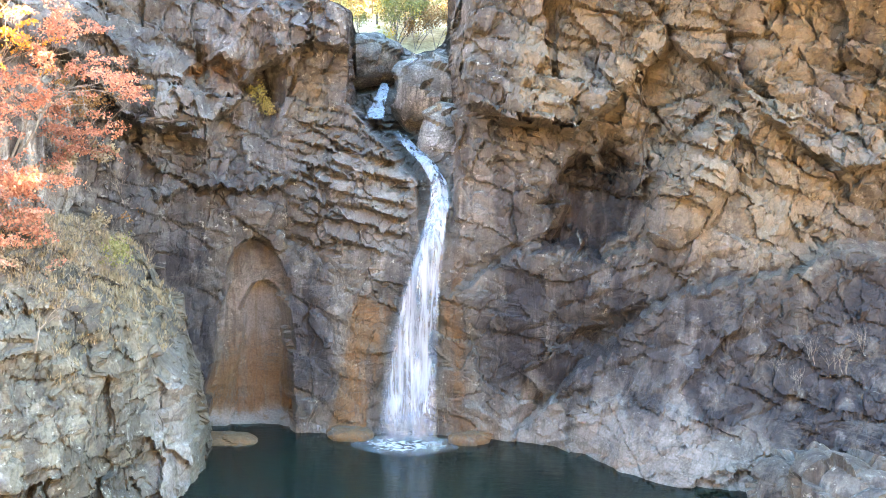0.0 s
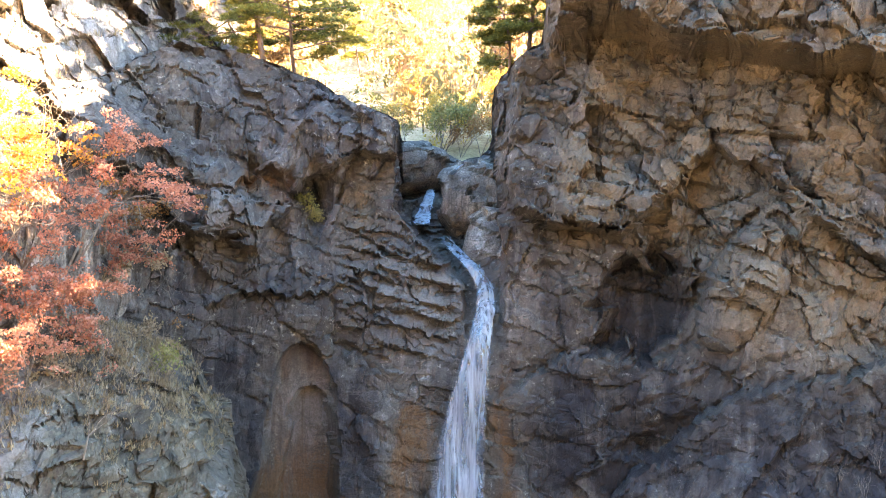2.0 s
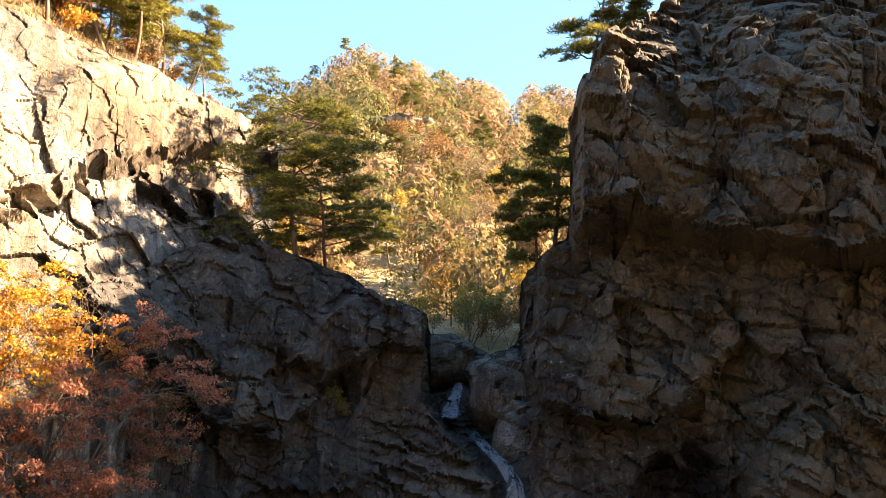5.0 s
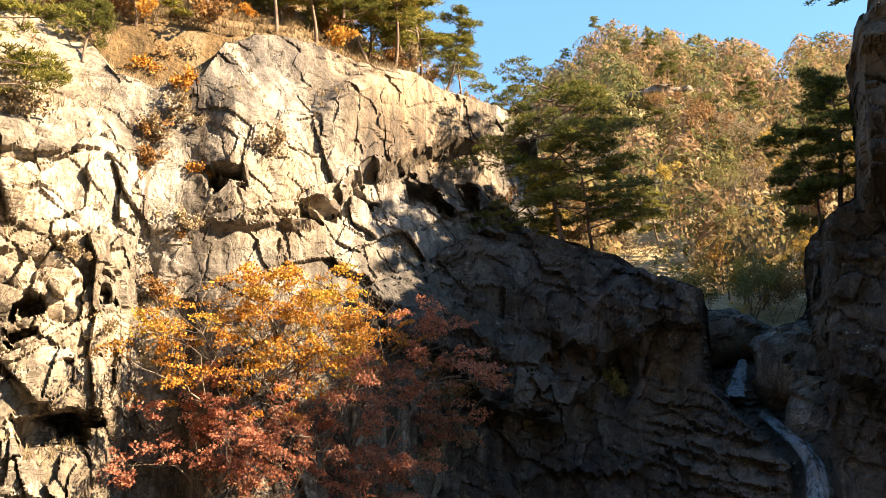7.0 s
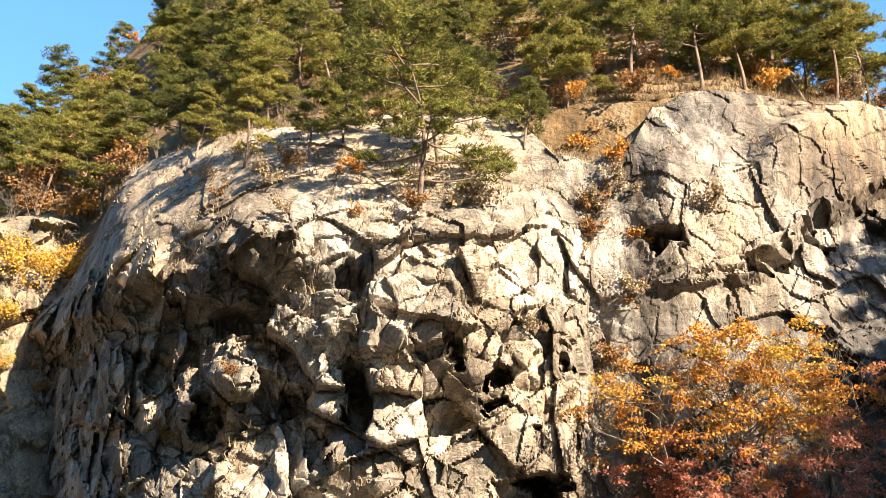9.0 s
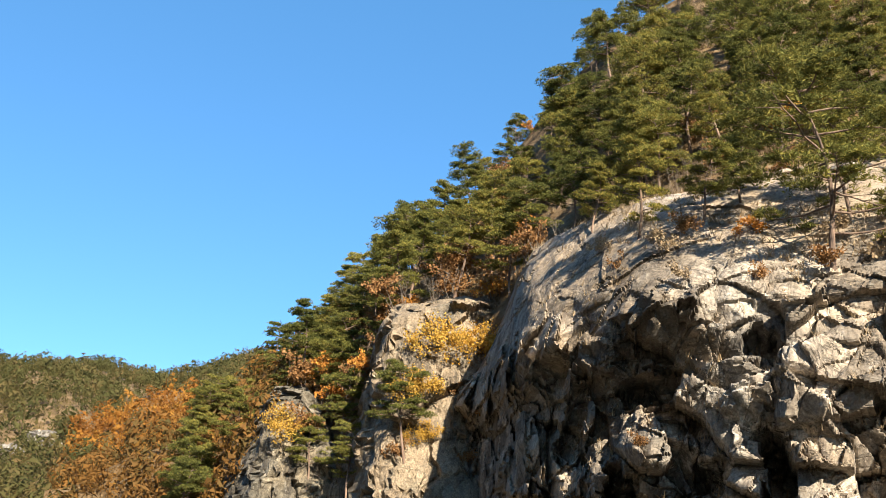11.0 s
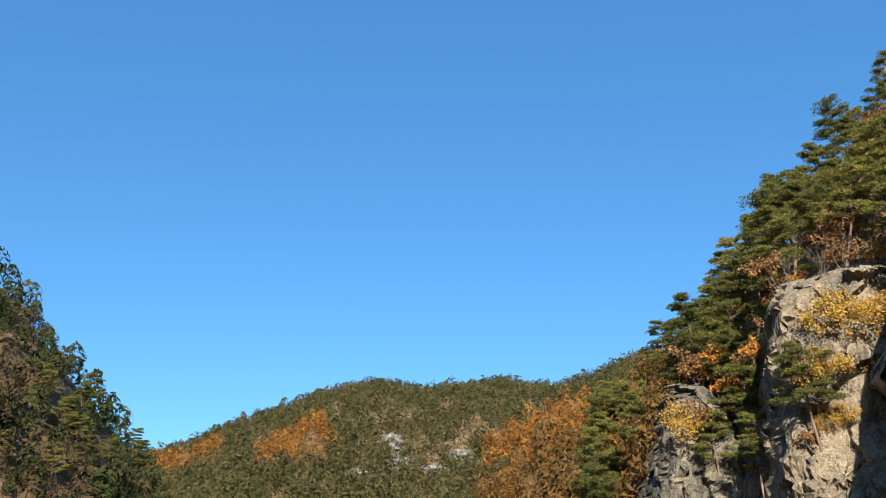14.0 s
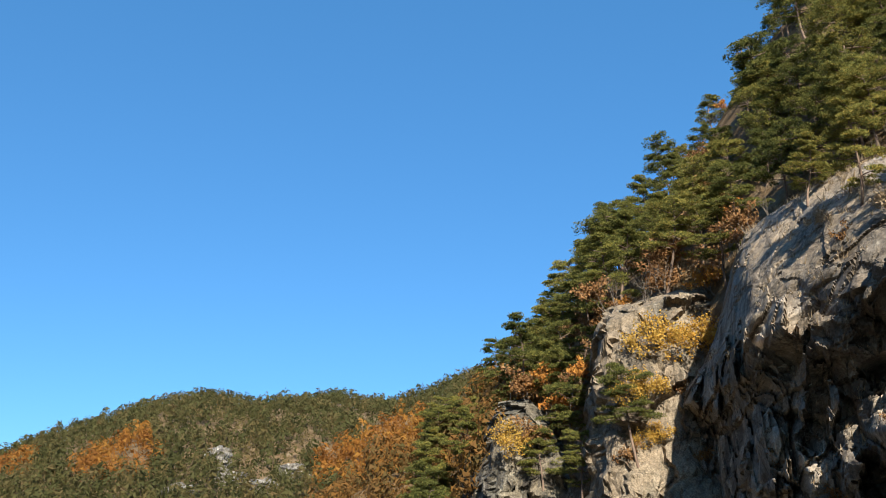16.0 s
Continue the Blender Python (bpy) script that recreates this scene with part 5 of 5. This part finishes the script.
for k, (az, el, sc, b) in enumerate(((47.5, 17.2, 1.0, 2), (66, 17.5, 0.5, 0), (63, 18.5, 0.6, 2), (59, 17.8, 0.5, 3), (53, 17.0, 0.6, 0), (50, 18.5, 0.7, 3), (57.5, 16.8, 0.4, 0), (61.5, 16.9, 0.4, 2), (44.5, 18.5, 0.7, 3), (40.5, 16.5, 0.8, 0), (39.5, 19.5, 0.8, 1), (38.8, 22.0, 0.7, 2), (36.5, 11.5, 0.5, 1), (43, 5, 0.6, 2), (45.5, 9.5, 0.4, 2), (55, 5.5, 0.3, 2), (68, 2.5, 0.5, 0), (65.0, 6.5, 0.35, 0), (15.8, 12.0, 0.8, 0), (18.0, 13.0, 0.9, 0), (13.2, 10.8, 0.6, 0), (34.5, 16.5, 0.8, 2), (31.5, 13.5, 0.5, 0), (69, 8.0, 0.4, 0), (71.5, 4.5, 0.5, 0), (76.2, 9.0, 0.6, 0), (79.4, 5.0, 0.7, 0), (24, -3, 0.8, 2), (21.5, -6.5, 0.7, 2), (26, -8.5, 0.7, 2),
                                      (20.5, -2.0, 0.8, 2), (19.2, -6.0, 0.6, 0), (-24, -13.5, 0.6, 3), (-22.5, -14.5, 0.5, 3), (-26, -12.0, 0.6, 3), (41.5, 9.0, 0.6, 2), (39.8, 3.0, 0.7, 2), (42.0, 13.5, 0.6, 0), (40.3, 18.0, 0.8, 2), (41.0, 15.0, 0.7, 0), (40.6, 12.0, 0.7, 2), (39.6, 10.5, 0.6, 1), (41.2, 20.5, 0.8, 1), (40.0, 21.5, 0.7, 0), (41.8, 17.2, 0.6, 2), (40.2, 7.0, 0.7, 0), (41.5, 6.0, 0.6, 2), (38.6, 14.8, 0.6, 1), (38.2, 11.5, 0.6, 2), (83.5, 8.0, 1.1, 1), (84.5, 9.5, 1.2, 1), (85.8, 9.0, 1.1, 0), (82.8, 10.0, 1.0, 1), (86.5, 6.0, 1.2, 0), (81.0, 14.6, 1.0, 0), (73.8, 8.0, 0.7, 0), (74.6, 5.0, 0.6, 0), (53.0, 19.2, 0.6, 2), (62.0, 19.5, 0.6, 0), (66.5, 18.8, 0.5, 2), (57.0, 19.5, 0.5, 1))):
    at = ledge(az, el)
    if at is not None:
        again(SHRUBS[b], at, sc, 61 * k)
for k, (az, el, sc) in enumerate(((19.5, -9.5, 0.7), (21.0, -8.8, 0.8), (22.5, -9.5, 0.8), (24.2, -7.5, 0.9), (25.5, -10.0, 0.8), (23.5, -5.5, 0.9), (21.5, -4.5, 0.9), (19.8, -4.0, 0.8), (20.5, -6.8, 0.8), (26.3, -6.5, 0.9), (18.6, -8.0, 0.6), (25.0, -3.5, 0.8), (22.3, -7.0, 0.8), (20.0, 0.5, 0.7), (-23.3, -12.8, 0.6), (-25.0, -13.2, 0.6), (-21.0, -13.8, 0.5))):
    at = ledge(az, el)
    if at is not None:
        again(SHRUBS[3], at, sc, 47 * k)
bare = broadleaf("bare_tree", 88, 4.6, 0.6, None, "small leafless grey tree on the grassy rock slope", 0, 0.1, 1, "tree", thin=0.06, deep=4)
stand(bare, ledge(25.0, -12.6), 1.0, 20, (0, 14))
green = broadleaf("green_bush", 83, 2.4, 0.6, M_OLIVE, "small yellow-green bush on the rocks", 700, 0.12, 3, "bush", "green bushes", thin=0.04, deep=3)
stand(green, ledge(20.4, -8.6), 1.0, 10)
for az, el, sc in ((11.9, 1.6, 0.8), (11.2, 1.0, 0.6), (-15.8, -8.2, 0.3)):
    again(green, ledge(az, el), sc, az * 20)
boulder(ledge(8.2, 20.2) - Vector((0, 0, 0.8)), (10, 6, 1.8), 73, M_WEST, "pale bare rock slab on the autumn hillside", "rock_slab")
bush = [broadleaf("yellow_bush", 80, 3.6, 0.6, M_YELLOW, "bright orange-yellow bush rooted in the outcrop", 2600, 0.16, 3, "bush", "yellow bushes", thin=0.05)]
stand(bush[0], ledge(77.7, 11.5), 1.1, 0)
for az, el, sc in ((75.0, 11.2, 1.0), (79.0, 8.6, 0.8), (78.2, 6.0, 0.6), (87, 5.5, 1.0)):
    again(bush[0], ledge(az, el), sc, az * 9)
for az, el, sc in ((79.2, 5.2, 0.75), (83.5, 5.2, 0.8), (85.2, 3.0, 0.8), (82.6, 2.5, 0.7), (81.8, 13.5, 0.7)):
    again(PINES[int(az) % 4], ledge(az, el), sc, az * 31)
# broad-leaved trees in the valley head behind the gorge
M_GOLD = foliage("golden_leaves", (0.0, (0.36, 0.20, 0.05)), (0.5, (0.48, 0.33, 0.08)), (1.0, (0.52, 0.42, 0.13)), through=0.45)
VALLEY = [broadleaf("birch_tree", 90 + k, 8.0, 0.45, m, lab, 1200, 0.27, 3, "tree", "trees behind the falls", thin=0.05, deep=3)
          for k, (m, lab) in enumerate(((M_OLIVE, "yellow-green tree behind the falls"), (M_GOLD, "golden yellow tree behind the falls"), (M_STRAW, "pale half-bare tree behind the falls"), (M_BROWN, "brown-leaved tree behind the falls")))]
rng = np.random.default_rng(5)
for k in range(62):
    az, r = (rng.uniform(-4, 19), 79 + 45 * rng.uniform(0, 1) ** 1.2) if k < 44 else (rng.uniform(-1.5, 8), rng.uniform(78.5, 92))
    at = soil(az, r)
    (stand if k < 4 else again)(VALLEY[k if k < 4 else rng.integers(0, 4) if k < 44 else k % 2], at, rng.uniform(0.55, 1.0), rng.uniform(0, 360))
for k in range(34):
    az, r = (rng.uniform(-4, 20), rng.uniform(95, 150)) if k < 18 else (rng.uniform(3, 15), rng.uniform(150, 188))
    again(PINES[rng.integers(0, 4)], soil(az, r), rng.uniform(0.7, 1.0) if k < 18 else rng.uniform(0.4, 0.7), rng.uniform(0, 360))


# ---- dry grass on the ledges
def grass(name, ob, count, seed, label, keep=None, tall=0.45, mat=M_STRAW):
    rng = np.random.default_rng(seed)
    me = ob.data
    co, nm = np.zeros(len(me.polygons) * 3), np.zeros(len(me.polygons) * 3)
    me.polygons.foreach_get("center", co), me.polygons.foreach_get("normal", nm)
    co, nm = co.reshape(-1, 3), nm.reshape(-1, 3)
    ok = np.abs(nm[:, 2]) > 0.55
    if keep is not None:
        ok &= keep(co)
    ok &= fbm(co * 0.35, 3, seed) > -0.05
    pick = co[rng.choice(np.flatnonzero(ok), count)] + rng.normal(0, 0.05, (count, 3)) * (1, 1, 0)
    blades = 7
    w = rng.normal(0, 0.5, (count, blades, 3))
    w[:, :, 2] = rng.uniform(0.5, 1.1, (count, blades))
    s = np.stack([-w[:, :, 1], w[:, :, 0], 0 * w[:, :, 0]], -1)
    s = s / (np.linalg.norm(s, axis=2)[:, :, None] + 1e-6) * 0.025
    root = pick[:, None] + rng.normal(0, 0.07, (count, blades, 3)) * (1, 1, 0.2)
    v = np.stack([root - s, root + s, root + w * tall], 2).reshape(-1, 3)
    return tagged(mesh_object(name, v, np.arange(len(v)).reshape(-1, 3), mat), label, "grass", kind="stuff")


grass("dry_grass", bpy.data.objects["cliff_near"], 3600, 1, "dry brown grass on the rock slope", lambda c: c[:, 2] > 6.5, 0.32, M_STRAW)
grass("ledge_grass", bpy.data.objects["cliff_west"], 1600, 2, "dry grass tufts on the crag's ledges")
grass("slope_grass", bpy.data.objects["hill_west"], 5000, 3, "dry grass and litter on the slope", lambda c: np.linalg.norm(c[:, :2], axis=1) < 75, 0.6)
